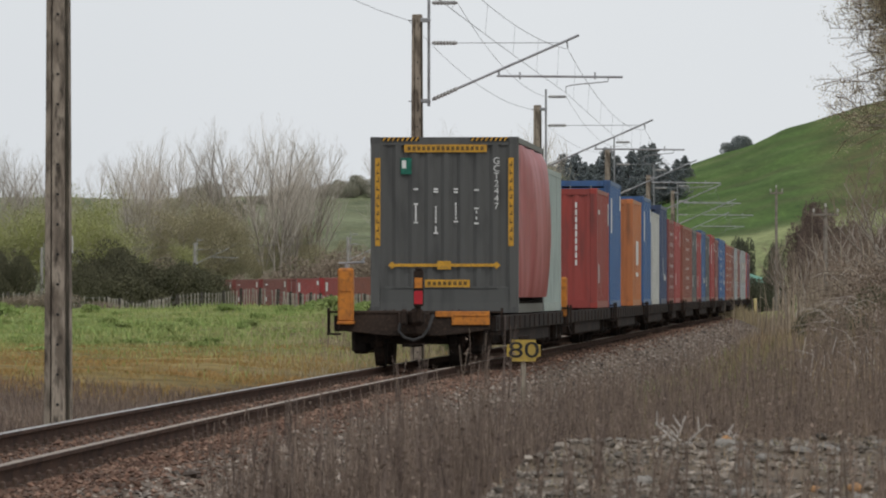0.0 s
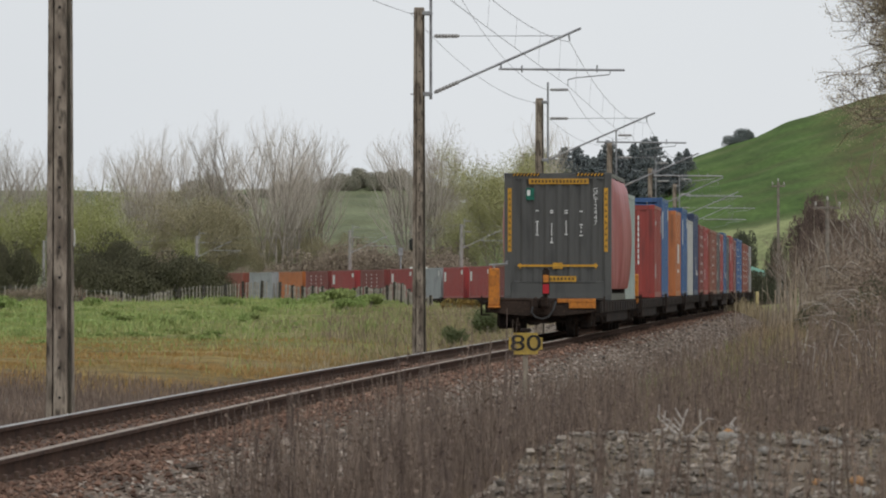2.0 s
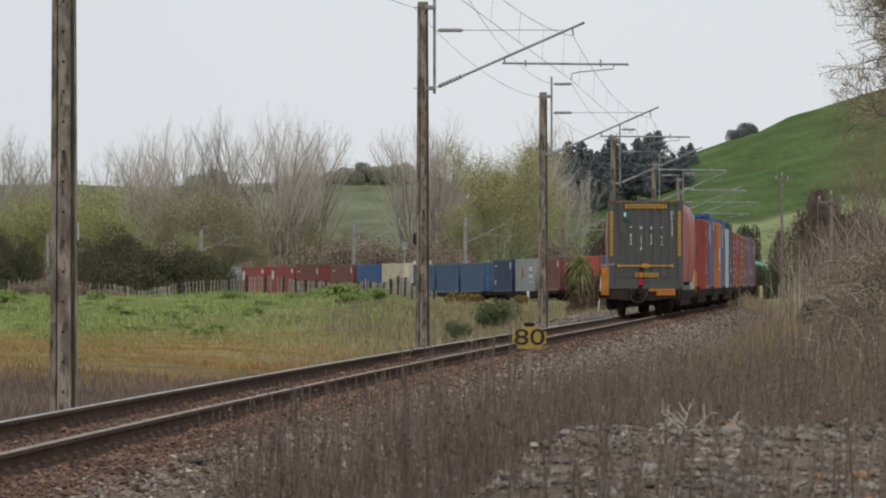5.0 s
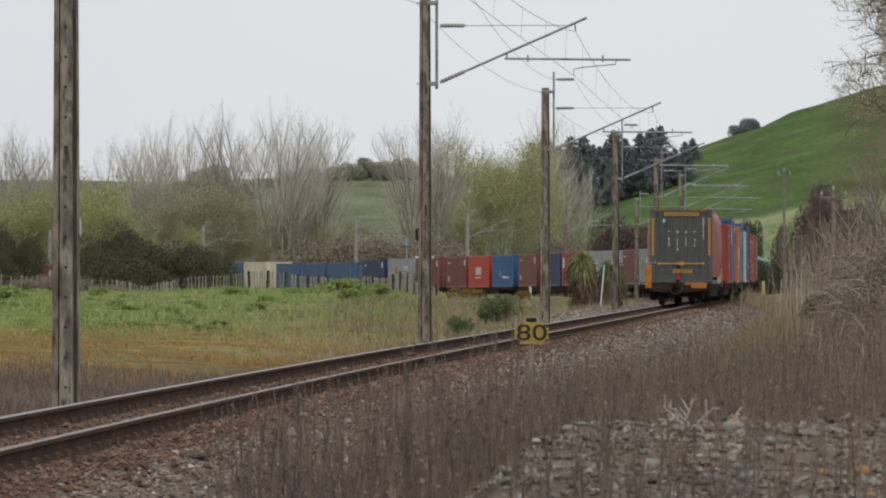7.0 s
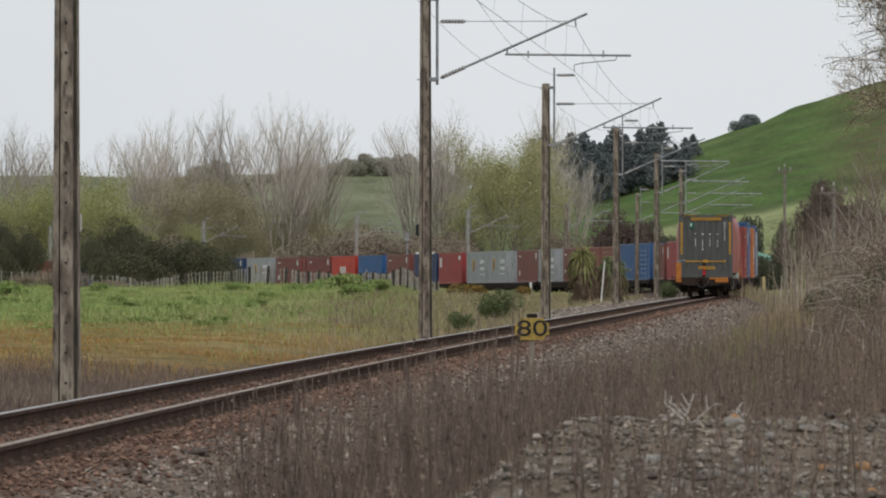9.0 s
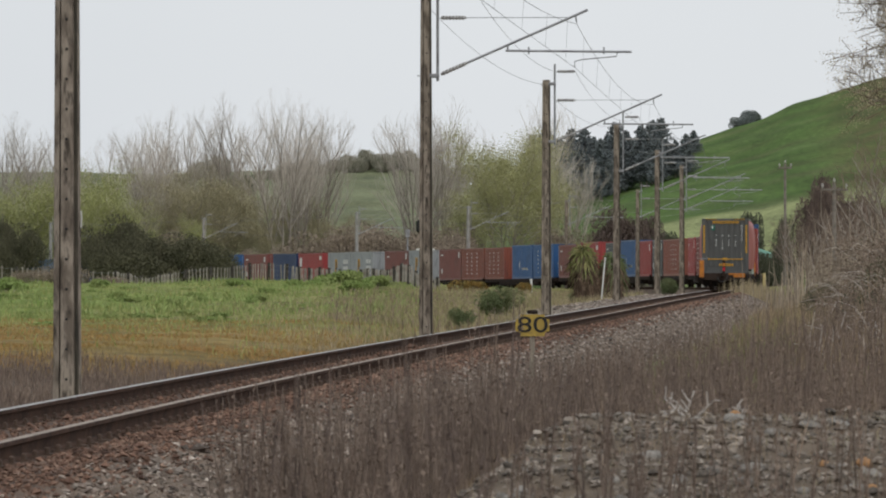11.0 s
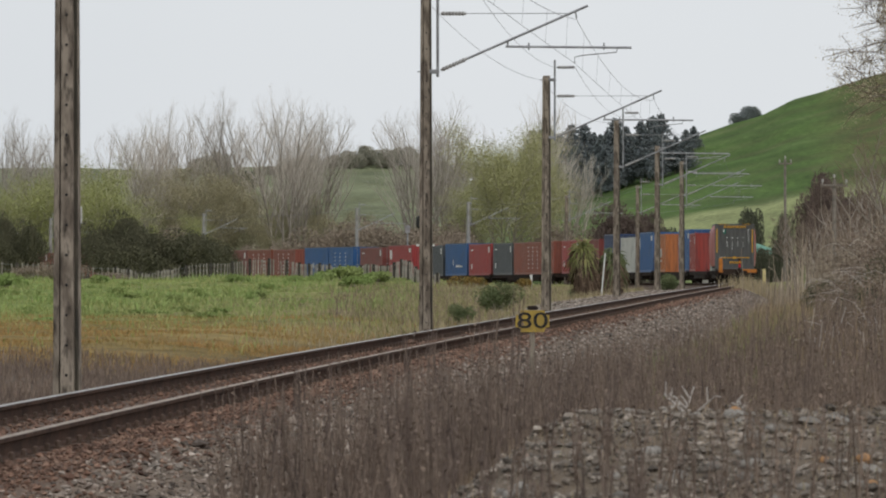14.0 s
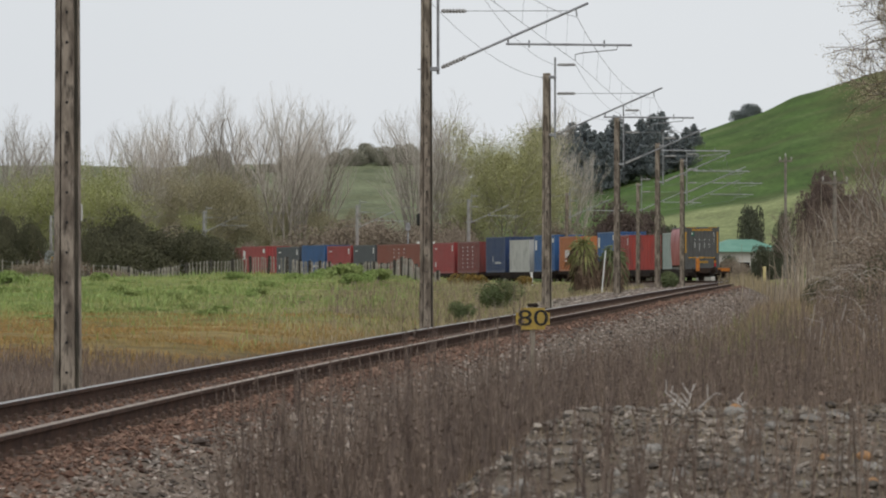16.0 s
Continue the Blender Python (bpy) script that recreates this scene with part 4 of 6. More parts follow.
# ---- materials of plants ----
# bark, twigs, willow and olive are paled: distance haze put into their colour
M_BARK = material("grey_bark", (0.36, 0.32, 0.275), (0.27, 0.235, 0.2), scale=2, fine=12, rough=0.95, vary=0.15)
M_TWIG = material("hazed_pale_twigs", (0.55, 0.495, 0.435), (0.46, 0.41, 0.36), scale=0.6, fine=5, rough=0.95, vary=0.12)
M_BROWNTWIG = material("brown_twigs", (0.25, 0.19, 0.15), (0.19, 0.145, 0.115), scale=0.8, fine=6, rough=0.95, vary=0.15)
M_WILLOW = material("willow_leaf", (0.37, 0.365, 0.17), (0.31, 0.31, 0.145), (0.41, 0.39, 0.20), 0.5, 3, rough=0.8, island=0.08)
M_OLIVE = material("olive_leaf", (0.34, 0.30, 0.185), (0.275, 0.25, 0.15), (0.37, 0.33, 0.205), 0.4, 3, rough=0.85, island=0.07)
M_SPRING = material("spring_leaf", (0.34, 0.355, 0.14), (0.29, 0.295, 0.135), scale=0.4, fine=3, rough=0.85, island=0.07)
M_RUSSET = material("russet_scrub", (0.29, 0.235, 0.185), (0.22, 0.18, 0.142), (0.33, 0.275, 0.205), 0.5, 3, rough=0.9, spec=0.06, island=0.2)
M_DARKLEAF = material("dark_evergreen", (0.1, 0.098, 0.062), (0.13, 0.122, 0.075), (0.07, 0.072, 0.05), 0.7, 4, rough=0.85, spec=0.06, island=0.12)
# pines, ridge and far evergreens: distance haze mixed into the base colours
M_PINE = material("hazed_pine_needles", (0.165, 0.187, 0.195), (0.19, 0.21, 0.21), scale=0.4, fine=3, rough=0.85, spec=0.06, island=0.1)
M_RIDGE = material("hazed_ridge_evergreen", (0.17, 0.195, 0.19), (0.21, 0.23, 0.215), scale=0.5, fine=3, rough=0.9, spec=0.06, island=0.2)
M_FARGREEN = material("hazed_far_evergreen", (0.1, 0.108, 0.075), (0.125, 0.13, 0.085), (0.072, 0.078, 0.058), 0.5, 3, rough=0.85, spec=0.06, island=0.12)
M_GREENSHRUB = material("green_shrub", (0.12, 0.148, 0.066), (0.165, 0.18, 0.085), scale=1, fine=5, rough=0.85, island=0.25)
M_GRASS = material("lush_grass", (0.26, 0.315, 0.10), (0.36, 0.345, 0.145), (0.17, 0.24, 0.068), 0.4, 2.2, rough=0.8, island=0.25, amount=(0.38, 0.6))
M_TALLGREEN = material("tall_green_weeds", (0.215, 0.29, 0.09), (0.275, 0.325, 0.12), scale=0.5, fine=2, rough=0.8, island=0.25)
M_TANGRASS = material("tan_grass", (0.36, 0.29, 0.18), (0.28, 0.235, 0.13), (0.42, 0.35, 0.23), 0.3, 2, rough=0.9, island=0.2)
M_OCHRE = material("ochre_grass", (0.37, 0.235, 0.085), (0.28, 0.205, 0.075), (0.38, 0.19, 0.075), 0.16, 1.1, rough=0.9, island=0.2)
M_DRYWEED = material("dry_weed", (0.225, 0.168, 0.13), (0.128, 0.095, 0.08), (0.29, 0.225, 0.175), 0.4, 8, rough=0.95, island=0.35)
M_DRYGRASS = material("dry_grass", (0.325, 0.245, 0.155), (0.24, 0.175, 0.115), (0.41, 0.32, 0.205), 0.8, 6, rough=0.95, island=0.3)
M_BRAMBLE = material("bramble_cane", (0.20, 0.145, 0.108), (0.125, 0.09, 0.07), (0.31, 0.245, 0.19), 0.8, 6, rough=0.9, island=0.55)
M_DRIFT = material("bleached_wood", (0.500, 0.460, 0.420), (0.380, 0.340, 0.300), scale=5, fine=25, rough=0.9)
M_BUD = material("spring_buds", (0.55, 0.46, 0.32), (0.45, 0.40, 0.26), scale=1, fine=5, rough=0.85, island=0.25)
M_FENCE = material("weathered_batten", (0.340, 0.310, 0.270), (0.240, 0.210, 0.180), scale=3, fine=15, rough=0.95, vary=0.25)
M_CREAM = material("cream_marker", (0.62, 0.52, 0.25), (0.5, 0.42, 0.2), scale=6, rough=0.7)
M_POST = material("dark_post", (0.075, 0.065, 0.055), (0.050, 0.045, 0.040), scale=3, fine=15, rough=0.95, vary=0.2)
M_SHOOT = material("pale_shoots", (0.34, 0.28, 0.21), (0.24, 0.19, 0.145), (0.46, 0.39, 0.3), 1.2, 4, rough=0.95, island=0.35)
M_PALM = material("palm_leaf", (0.20, 0.215, 0.075), (0.29, 0.27, 0.11), (0.13, 0.16, 0.055), 1.5, 5, rough=0.6, island=0.3)
M_DEADPALM = material("dead_palm_leaf", (0.13, 0.088, 0.06), (0.085, 0.06, 0.045), (0.27, 0.2, 0.14), 1.5, 6, rough=0.95, island=0.4)
M_TUFT = material("fresh_tuft", (0.24, 0.235, 0.10), (0.18, 0.20, 0.075), (0.29, 0.26, 0.13), 0.8, 4, rough=0.85, island=0.2)
M_PURPLE = material("purple_brown_twigs", (0.145, 0.108, 0.095), (0.105, 0.08, 0.073), (0.18, 0.14, 0.115), 0.6, 3, rough=0.95, spec=0.06, island=0.12)
rng = np.random.default_rng(7)


# ---- makers of plants ----
def limb(V, F, pts, radii, n=3):
    base = len(V)
    for i, (p, r) in enumerate(zip(pts, radii)):
        d = (pts[min(i + 1, len(pts) - 1)] - pts[max(i - 1, 0)])
        d = d / (np.linalg.norm(d) + 1e-9)
        u = np.cross(d, (0.31, 0.87, 0.4))
        u /= np.linalg.norm(u) + 1e-9
        w = np.cross(d, u)
        for k in range(n):
            a = 2 * math.pi * k / n
            V.append(tuple(p + r * (math.cos(a) * u + math.sin(a) * w)))
    for i in range(len(pts) - 1):
        for k in range(n):
            F.append((base + i * n + k, base + i * n + (k + 1) % n, base + (i + 1) * n + (k + 1) % n, base + (i + 1) * n + k))


def grow(out, rg, p, d, length, r, level, levels, spread, rise, kids, up=0.1):
    """One limb and its boughs; out gathers (level, points, radii)."""
    pts, radii, n = [p], [r], 4 if level < 2 else 2
    for i in range(n):
        d = d + rg.normal(0, 0.035, 3) + np.array((0, 0, rise))
        d /= np.linalg.norm(d)
        p = p + d * length / n
        pts.append(p)
        radii.append(r * (1 - 0.75 * (i + 1) / n))
    out.append((level, pts, radii))
    if level >= levels:
        return
    for k in range(kids[level]):
        t = 0.3 + 0.7 * (k + rg.random()) / kids[level]
        i = min(n - 1, int(t * n))
        q = pts[i] + (pts[i + 1] - pts[i]) * (t * n - i)
        side = rg.normal(0, 1, 3)
        side -= side.dot(d) * d
        side /= np.linalg.norm(side)
        nd = d * (1 - spread[level]) + side * spread[level] + np.array((0, 0, up))
        grow(out, rg, q, nd / np.linalg.norm(nd), length * (0.42 + 0.25 * rg.random()) * (1.1 - 0.4 * t), max(0.006, r * 0.46 * (1.15 - 0.5 * t)),
             level + 1, levels, spread, rise, kids, up)


def leaf_quads(centres, size, rg, flat=0.0):
    n = len(centres)
    a, b = rg.normal(0, 1, (n, 3)), rg.normal(0, 1, (n, 3))
    a /= np.linalg.norm(a, axis=1)[:, None]
    b -= (a * b).sum(1)[:, None] * a
    b /= np.linalg.norm(b, axis=1)[:, None]
    s = (size * (0.6 + 0.8 * rg.random(n)))[:, None]
    v = np.stack([centres - a * s, centres + (a * 0.5 + b * 0.73) * s, centres + (a * 0.5 - b * 0.73) * s], 1).reshape(-1, 3)
    f = (np.arange(n)[:, None] * 3 + np.arange(3)[None]).tolist()
    return v.tolist(), f


def tree(label, height, seed, form, twig_mat=None, leaf=None, leaf_n=0, leaf_size=0.2, category="tree", envelope=0.0):
    """A tree at the origin. form: (stems, spread of stems, levels, spread, rise, kids)."""
    rg = np.random.default_rng(seed)
    stems, lean, levels, spread, rise, kids = form[:6]
    up = form[6] if len(form) > 6 else 0.1
    t = tagged(new("tree"), label, category, "trees")
    out = []
    for k in range(stems):
        a = 2 * math.pi * (k + rg.random()) / stems
        l = lean * (0.3 + 0.7 * rg.random())
        d = np.array((math.sin(a) * l, math.cos(a) * l, 1.0))
        grow(out, rg, np.array((0.2 * math.sin(a), 0.2 * math.cos(a), -0.3)), d / np.linalg.norm(d), height * (0.7 + 0.2 * rg.random()), height * 0.0065 + 0.03, 0, levels, spread, rise, kids, up)
    if envelope:
        # a rounded outline: shoots that reach past it are drawn in
        tall = max(p[2] for _, pts, _ in out for p in pts)
        mid, half = np.array((0, 0, 0.5 * tall)), np.array((envelope, envelope, 0.47)) * tall
        for _, pts, _ in out:
            for i, p in enumerate(pts):
                far = np.linalg.norm((p - mid) / half)
                if far > 1 and p[2] > 0.3 * tall:
                    pts[i] = mid + (p - mid) / far ** 0.85
    top = max(p[2] for _, pts, _ in out for p in pts)
    sc = height / top
    V, F, V2, F2, tips = [], [], [], [], []
    for level, pts, radii in out:
        pts = [p * sc for p in pts]
        if level < 2:
            limb(V, F, pts, radii, 5 if level == 0 else 4)
        else:
            limb(V2, F2, pts, radii)
        if level >= 1:
            tips += pts[1:]
    stuff("trunk", V, F, M_BARK, t)
    if F2:
        tagged(stuff("crown", V2, F2, twig_mat or M_TWIG, t), kind="stuff")
    if leaf_n:
        tips = np.array(tips)
        c = tips[rg.integers(0, len(tips), leaf_n)] + rg.normal(0, height * 0.035, (leaf_n, 3))
        v, f = leaf_quads(c, leaf_size, rg)
        tagged(stuff("foliage", v, f, leaf, t), kind="stuff")
    return t


def shrub(label, w, d, h, seed, leaf, n, size, lobes=9, category="bush", name="bush"):
    """An uneven leafy mass on short stems, base at z 0."""
    rg = np.random.default_rng(seed)
    t = tagged(new(name), label, category, "bushes")
    V, F = [], []
    cs = []
    for k in range(lobes):
        c = np.array((rg.uniform(-0.36, 0.36) * w, rg.uniform(-0.3, 0.3) * d, rg.uniform(0.3, 0.72) * h))
        rad = np.array((w, d, h)) * rg.uniform(0.17, 0.3)
        rad[2] = min(rad[2], h - c[2])
        cs.append((c, rad))
        limb(V, F, [np.array((c[0] * 0.2, c[1] * 0.2, -0.2)), c * np.array((0.6, 0.6, 0.5)), c], [0.02 * h + 0.02, 0.015 * h + 0.015, 0.01], 4)
    tagged(stuff("stem", V, F, M_BARK, t), kind="stuff")
    pts = []
    for k in range(n):
        c, rad = cs[rg.integers(0, lobes)]
        v = rg.normal(0, 1, 3)
        v /= np.linalg.norm(v)
        q = c + v * rad * (0.55 + 0.5 * rg.random() ** 0.5)
        if q[2] < 0.02 * h:
            q[2] = abs(q[2]) * 0.3 + 0.05
        pts.append(q)
    v, f = leaf_quads(np.array(pts), size, rg)
    tagged(stuff("foliage", v, f, leaf, t), kind="stuff")
    return t


def conifer(label, h, seed):
    rg = np.random.default_rng(seed)
    t = tagged(new("pine_tree"), label, "tree", "pines on the ridge")
    V, F = [], []
    limb(V, F, [np.array((0, 0, -0.5)), np.array((0.1, 0, h * 0.5)), np.array((0, 0, h * 0.97))], [h * 0.02, h * 0.012, 0.05], 6)
    pts = []
    for k in range(104):
        z = h * (0.06 + 0.93 * ((k + rg.random()) / 104) ** 0.9)
        a = k * 2.4 + rg.normal(0, 0.3)
        reach = h * 0.33 * (1.0 - z / h) ** 0.65 * rg.uniform(0.55, 1.15) + 0.15
        e = np.array((math.cos(a) * reach, math.sin(a) * reach, z + reach * 0.2))
        limb(V, F, [np.array((0, 0, z)), e], [0.05, 0.015], 3)
        for j in range(int(30 + 95 * (1 - z / h))):
            u = 0.1 + 0.95 * rg.random() ** 0.8
            pts.append(np.array((0, 0, z)) * (1 - u) + e * u + rg.normal(0, 0.02 * h * (1.1 - z / h) + 0.05, 3))
    stuff("trunk", V, F, M_BARK, t)
    v, f = leaf_quads(np.array(pts), 0.17, rg)
    tagged(stuff("foliage", v, f, M_PINE, t), kind="stuff")
    return t


def plant(proto, x, y, scale=1.0, turn=0.0, first=False, sink=0.0, sx=None):
    """Puts a copy of a plant on the ground."""
    m = Matrix.Translation((x, y, gz(x, y) - sink)) @ Matrix.Rotation(turn, 4, "Z")
    ob = proto if first else copy_thing(proto, m)
    ob.matrix_basis = m @ Matrix.Diagonal((sx or scale, sx or scale, scale, 1))
    return ob


def blades(name, label, xs, ys, hs, width, mat, lean=0.35, per=1, category="grass", curl=True):
    """Grass: bent two-piece blades standing at the points."""
    n = len(xs)
    zs = ground_z(xs, ys) - 0.03
    a = rng.uniform(0, 2 * math.pi, n)
    l = np.abs(rng.normal(0, lean, n))
    dx, dy = np.cos(a) * l * hs, np.sin(a) * l * hs
    b = rng.uniform(0, 2 * math.pi, n)
    wx, wy = np.cos(b) * width / 2, np.sin(b) * width / 2
    k = np.stack([np.stack([xs - wx, ys - wy, zs], 1), np.stack([xs + wx, ys + wy, zs], 1),
                  np.stack([xs + dx * 0.35 + wx * 0.7, ys + dy * 0.35 + wy * 0.7, zs + hs * 0.6], 1), np.stack([xs + dx * 0.35 - wx * 0.7, ys + dy * 0.35 - wy * 0.7, zs + hs * 0.6], 1),
                  np.stack([xs + dx, ys + dy, zs + hs * 0.97], 1)], 1).reshape(-1, 3)
    i = np.arange(n) * 5
    f = np.stack([i, i + 1, i + 2, i + 3], 1).tolist() + np.stack([i + 3, i + 2, i + 4], 1).tolist()
    return tagged(stuff(name, k.tolist(), f, mat), label, category, kind="stuff")


def in_view(n, y0, y1, b0, b1, power=1.0):
    """Random points between two distances and two bearings (share of the distance)."""
    y = y0 + (y1 - y0) * rng.random(n) ** power
    return rng.uniform(b0, b1, n) * y, y


def clumped(x, y, k, cut):
    w = wave(x, y, k, 0.5) + rng.normal(0, 0.5, len(x)) > cut
    return x[w], y[w]


def line_off(x, y):
    return x - np.interp(y, TY, TX)


# ---- meadow ----
def make_meadow():
    x, y = in_view(95000, 112, 405, -0.085, 0.045, 0.8)
    q = line_off(x, y)
    k = (q < -5.5) & (rng.random(len(x)) < 1 - 0.7 * step(x / y, -0.012, 0.002)) & (rng.random(len(x)) < 0.12 + 0.88 * step(y + 14 * wave(x, y, 0.12, 0.6), 138, 178))
    x, y = x[k], y[k]
    h = 0.06 + 0.13 * rng.random(len(x)) + 0.42 * np.clip(wave(x, y, 0.42, 1.0) * 0.5 + wave(x, y, 1.1, 0.2) * 0.35, 0, 1) * rng.random(len(x))
    blades("meadow_grass", "lush green meadow grass with yellowish patches", x, y, h, 0.03, M_GRASS, 0.6)
    x, y = clumped(*in_view(30000, 190, 400, -0.09, -0.004), 0.16, 0.55)
    blades("tall_weeds", "taller dark green weeds in the meadow", x, y, 0.16 + 0.3 * rng.random(len(x)), 0.06, M_TALLGREEN, 0.5)
    x, y = clumped(*in_view(80000, 92, 176, -0.085, 0.02), 0.3, -0.45)
    k = line_off(x, y) < -4.6
    x, y = x[k], y[k]
    blades("ochre_grass", "ochre and brown dry grass at the meadow's edge", x, y, 0.05 + 0.11 * rng.random(len(x)), 0.014, M_OCHRE, 0.9)
    x, y = in_view(26000, 60, 102, -0.085, 0.02)
    k = line_off(x, y) < -3.3
    x, y = x[k], y[k]
    blades("dead_stubble", "dark dead stubble beside the railway", x, y, 0.1 + 0.25 * rng.random(len(x)), 0.014, M_DRYWEED, 0.4)
    x, y = in_view(56000, 120, 330, -0.045, 0.035)
    k = x / y > -0.018 + 0.012 * rng.normal(0, 1, len(x))
    x, y = x[k], y[k]
    k = (line_off(x, y) < -3.6) & (line_off(x, y) > -24)
    x, y = x[k], y[k]
    x, y = clumped(x, y, 0.4, -0.2)
    blades("tan_grass", "tall tan grass beside the railway", x, y, 0.12 + 0.33 * rng.random(len(x)), 0.02, M_TANGRASS, 0.45)


def make_verge():
    """Mixed rough grass between the meadow and the line."""
    x, y = clumped(*in_view(26000, 135, 340, -0.015, 0.04), 0.55, 0.1)
    k = (line_off(x, y) < -3.9) & (line_off(x, y) > -22)
    x, y = x[k], y[k]
    blades("verge_tufts", "olive green tufts on the verge of the line", x, y, 0.1 + 0.32 * rng.random(len(x)), 0.022, M_TUFT, 0.5)
    x, y = clumped(*in_view(20000, 150, 330, -0.02, 0.04), 0.33, 0.25)
    k = (line_off(x, y) < -4.2) & (line_off(x, y) > -20)
    x, y = x[k], y[k]
    blades("dead_verge", "brown dead growth on the verge of the line", x, y, 0.15 + 0.4 * rng.random(len(x)), 0.022, M_DRYWEED, 0.4)


make_meadow()
make_verge()


# ---- batten fence across the meadow ----
def make_fence():
    f = tagged(new("batten_fence"), "old post and batten fence across the meadow", "fence")
    knots = np.array([(-33.04, 395), (-28.43, 396), (-23.06, 398), (-20.59, 392), (-18.83, 400), (-15.43, 404), (-10.42, 396), (-5.5, 380), (-0.22, 352)], float)
    L = np.concatenate([[0], np.cumsum(np.hypot(*np.diff(knots, axis=0).T))])
    bm = new_bm()
    box(bm, (0, 0, 0.5), (0.075, 0.04, 1.1), 0.008)
    batten = part("batten", bm, M_FENCE, f)
    bm = new_bm()
    tube(bm, [(0, 0, -0.4), (0, 0, 1.12)], [0.11, 0.1], 8)
    post = part("post", bm, M_POST, f)
    n = int(L[-1] / 0.36)
    u1 = u2 = True
    rail = []
    for i in range(n):
        s = i * 0.36
        x, y = np.interp(s, L, knots[:, 0]), np.interp(s, L, knots[:, 1])
        z = gz(x, y) + 0.12 * math.sin(s * 0.21) + 0.08 * math.sin(s * 0.53 + 1)
        rail.append((x, y, z))
        if i % 7 == 3:
            ob = post if u1 else new("post", post.data)
            u1 = False
            ob.matrix_basis = pose(x, y, z, random.uniform(-3, 3), random.uniform(-3, 3), 0)
        else:
            if random.random() < 0.07:
                continue
            ob = batten if u2 else new("batten", batten.data)
            u2 = False
            ob.matrix_basis = pose(x, y, z + random.uniform(-0.06, 0.05), random.uniform(-3, 3), random.uniform(-4, 4), random.uniform(-20, 20))
        ob.parent = f
    for hgt in (0.25, 0.6, 0.95):
        bm = new_bm()
        tube(bm, [(x, y - 0.05, z + hgt) for x, y, z in rail[::3]], 0.008, 4)
        part("wire", bm, M_WIRE, f)


make_fence()


# ---- trees ----
def make_trees():
    fan = (6, 0.32, 3, (0.36, 0.34, 0.4), 0.03, (11, 6, 4), 0.2)
    tall = (4, 0.2, 3, (0.4, 0.36, 0.4), 0.035, (14, 7, 4), 0.2)
    bare = [tree("tall bare poplar with upswept pale twigs", 19, 11, fan, envelope=0.36), tree("tall bare poplar with upswept pale twigs", 20, 12, tall, envelope=0.25),
            tree("bare multi-stemmed poplar behind the railway", 19, 13, fan, envelope=0.34), tree("slender bare poplar behind the railway", 20, 14, tall, envelope=0.22)]
    spots = [(-48.16, 640, 0.88, 1), (-46.37, 655, 0.8, 3), (-32.65, 630, 0.93, 0), (-34.87, 640, 0.85, 2), (-29.32, 650, 0.92, 3), (-24.75, 640, 0.98, 1),
             (-17.83, 630, 1.0, 1), (-16.21, 640, 0.96, 0), (-13.58, 650, 0.93, 3), 
             (-3.19, 630, 0.93, 2), (-0.27, 640, 0.96, 3), (2.04, 650, 0.85, 1), (11.16, 650, 0.97, 3), (14.15, 640, 0.72, 2), (-43.47, 660, 0.7, 0)]
    used = set()
    for i, (x, y, sc, k) in enumerate(spots):
        plant(bare[k], x, y, sc * 1.09, i * 1.3, k not in used)
        used.add(k)
    wil = tree("yellow-green willow in early leaf", 15, 21, (4, 0.36, 2, (0.45, 0.55), 0.03, (9, 6)), M_TWIG, M_WILLOW, 64000, 0.058)
    plant(wil, 6.03, 600, 1.12, 0.4, True)
    plant(wil, 8.43, 615, 1.02, 2.2)
    plant(wil, 3.63, 625, 0.7, 4.0)
    spr = tree("light green scrubby willow behind the bushes", 9, 22, (5, 0.6, 2, (0.55, 0.6), 0.02, (8, 5)), M_TWIG, M_SPRING, 34000, 0.055)
    for i, (b, sc) in enumerate((((-43.07, 600), 1.05), ((-38.97, 610), 1.1), ((-47.11, 610), 0.95), ((-34.77, 590), 0.95), ((-27.9, 600), 0.8), ((-5.12, 600), 0.5))):
        plant(spr, b[0], b[1], sc * (1.38 if i < 4 else 1.1), i * 1.9, i == 0)
    olv = tree("broad olive-brown tree in bud", 12.5, 23, (4, 0.45, 2, (0.55, 0.6), 0.03, (9, 6)), M_BROWNTWIG, M_OLIVE, 36000, 0.06)
    for i, (x, y, sc) in enumerate(((-26.12, 620, 1.08), (-24.06, 630, 0.95), (-28.86, 640, 1.0), (-17.11, 650, 0.8), (-30.76, 640, 0.8), (-22.6, 625, 0.72), (-19.6, 640, 0.66), (-12.2, 640, 0.62))):
        plant(olv, x, y, sc, i * 2.3, i == 0)
    wood = shrub("brownish leafless woodland tree on the far ridge", 6, 5, 4.2, 36, material("far_wood", (0.33, 0.315, 0.245), (0.28, 0.275, 0.215), scale=0.4, fine=3, rough=0.9, island=0.06), 9000, 0.13, 16, "tree", "woodland_tree")
    for i, (x, y, sc, sx) in enumerate(((-15.7, 985, 0.9, 0.8), (-13.34, 990, 1.0, 0.8), (-10.35, 985, 0.95, 0.9), (-7.27, 990, 1.0, 0.8), (-4.02, 985, 0.8, 0.8), (-19.21, 990, 0.7, 0.7),
                                        (-26.9, 985, 0.85, 0.7), (-23.01, 985, 0.9, 0.8), (-0.61, 985, 0.7, 0.7), (-29.82, 985, 0.5, 0.6), (3.26, 980, 0.9, 0.8), (7.94, 960, 1.2, 0.9), (11.62, 950, 1.4, 0.8),
                                        (-42.26, 980, 0.9, 0.8), (-38.58, 985, 1.1, 0.8))):
        plant(wood, x, y, sc, i * 0.8, i == 0, 0.3, sx)
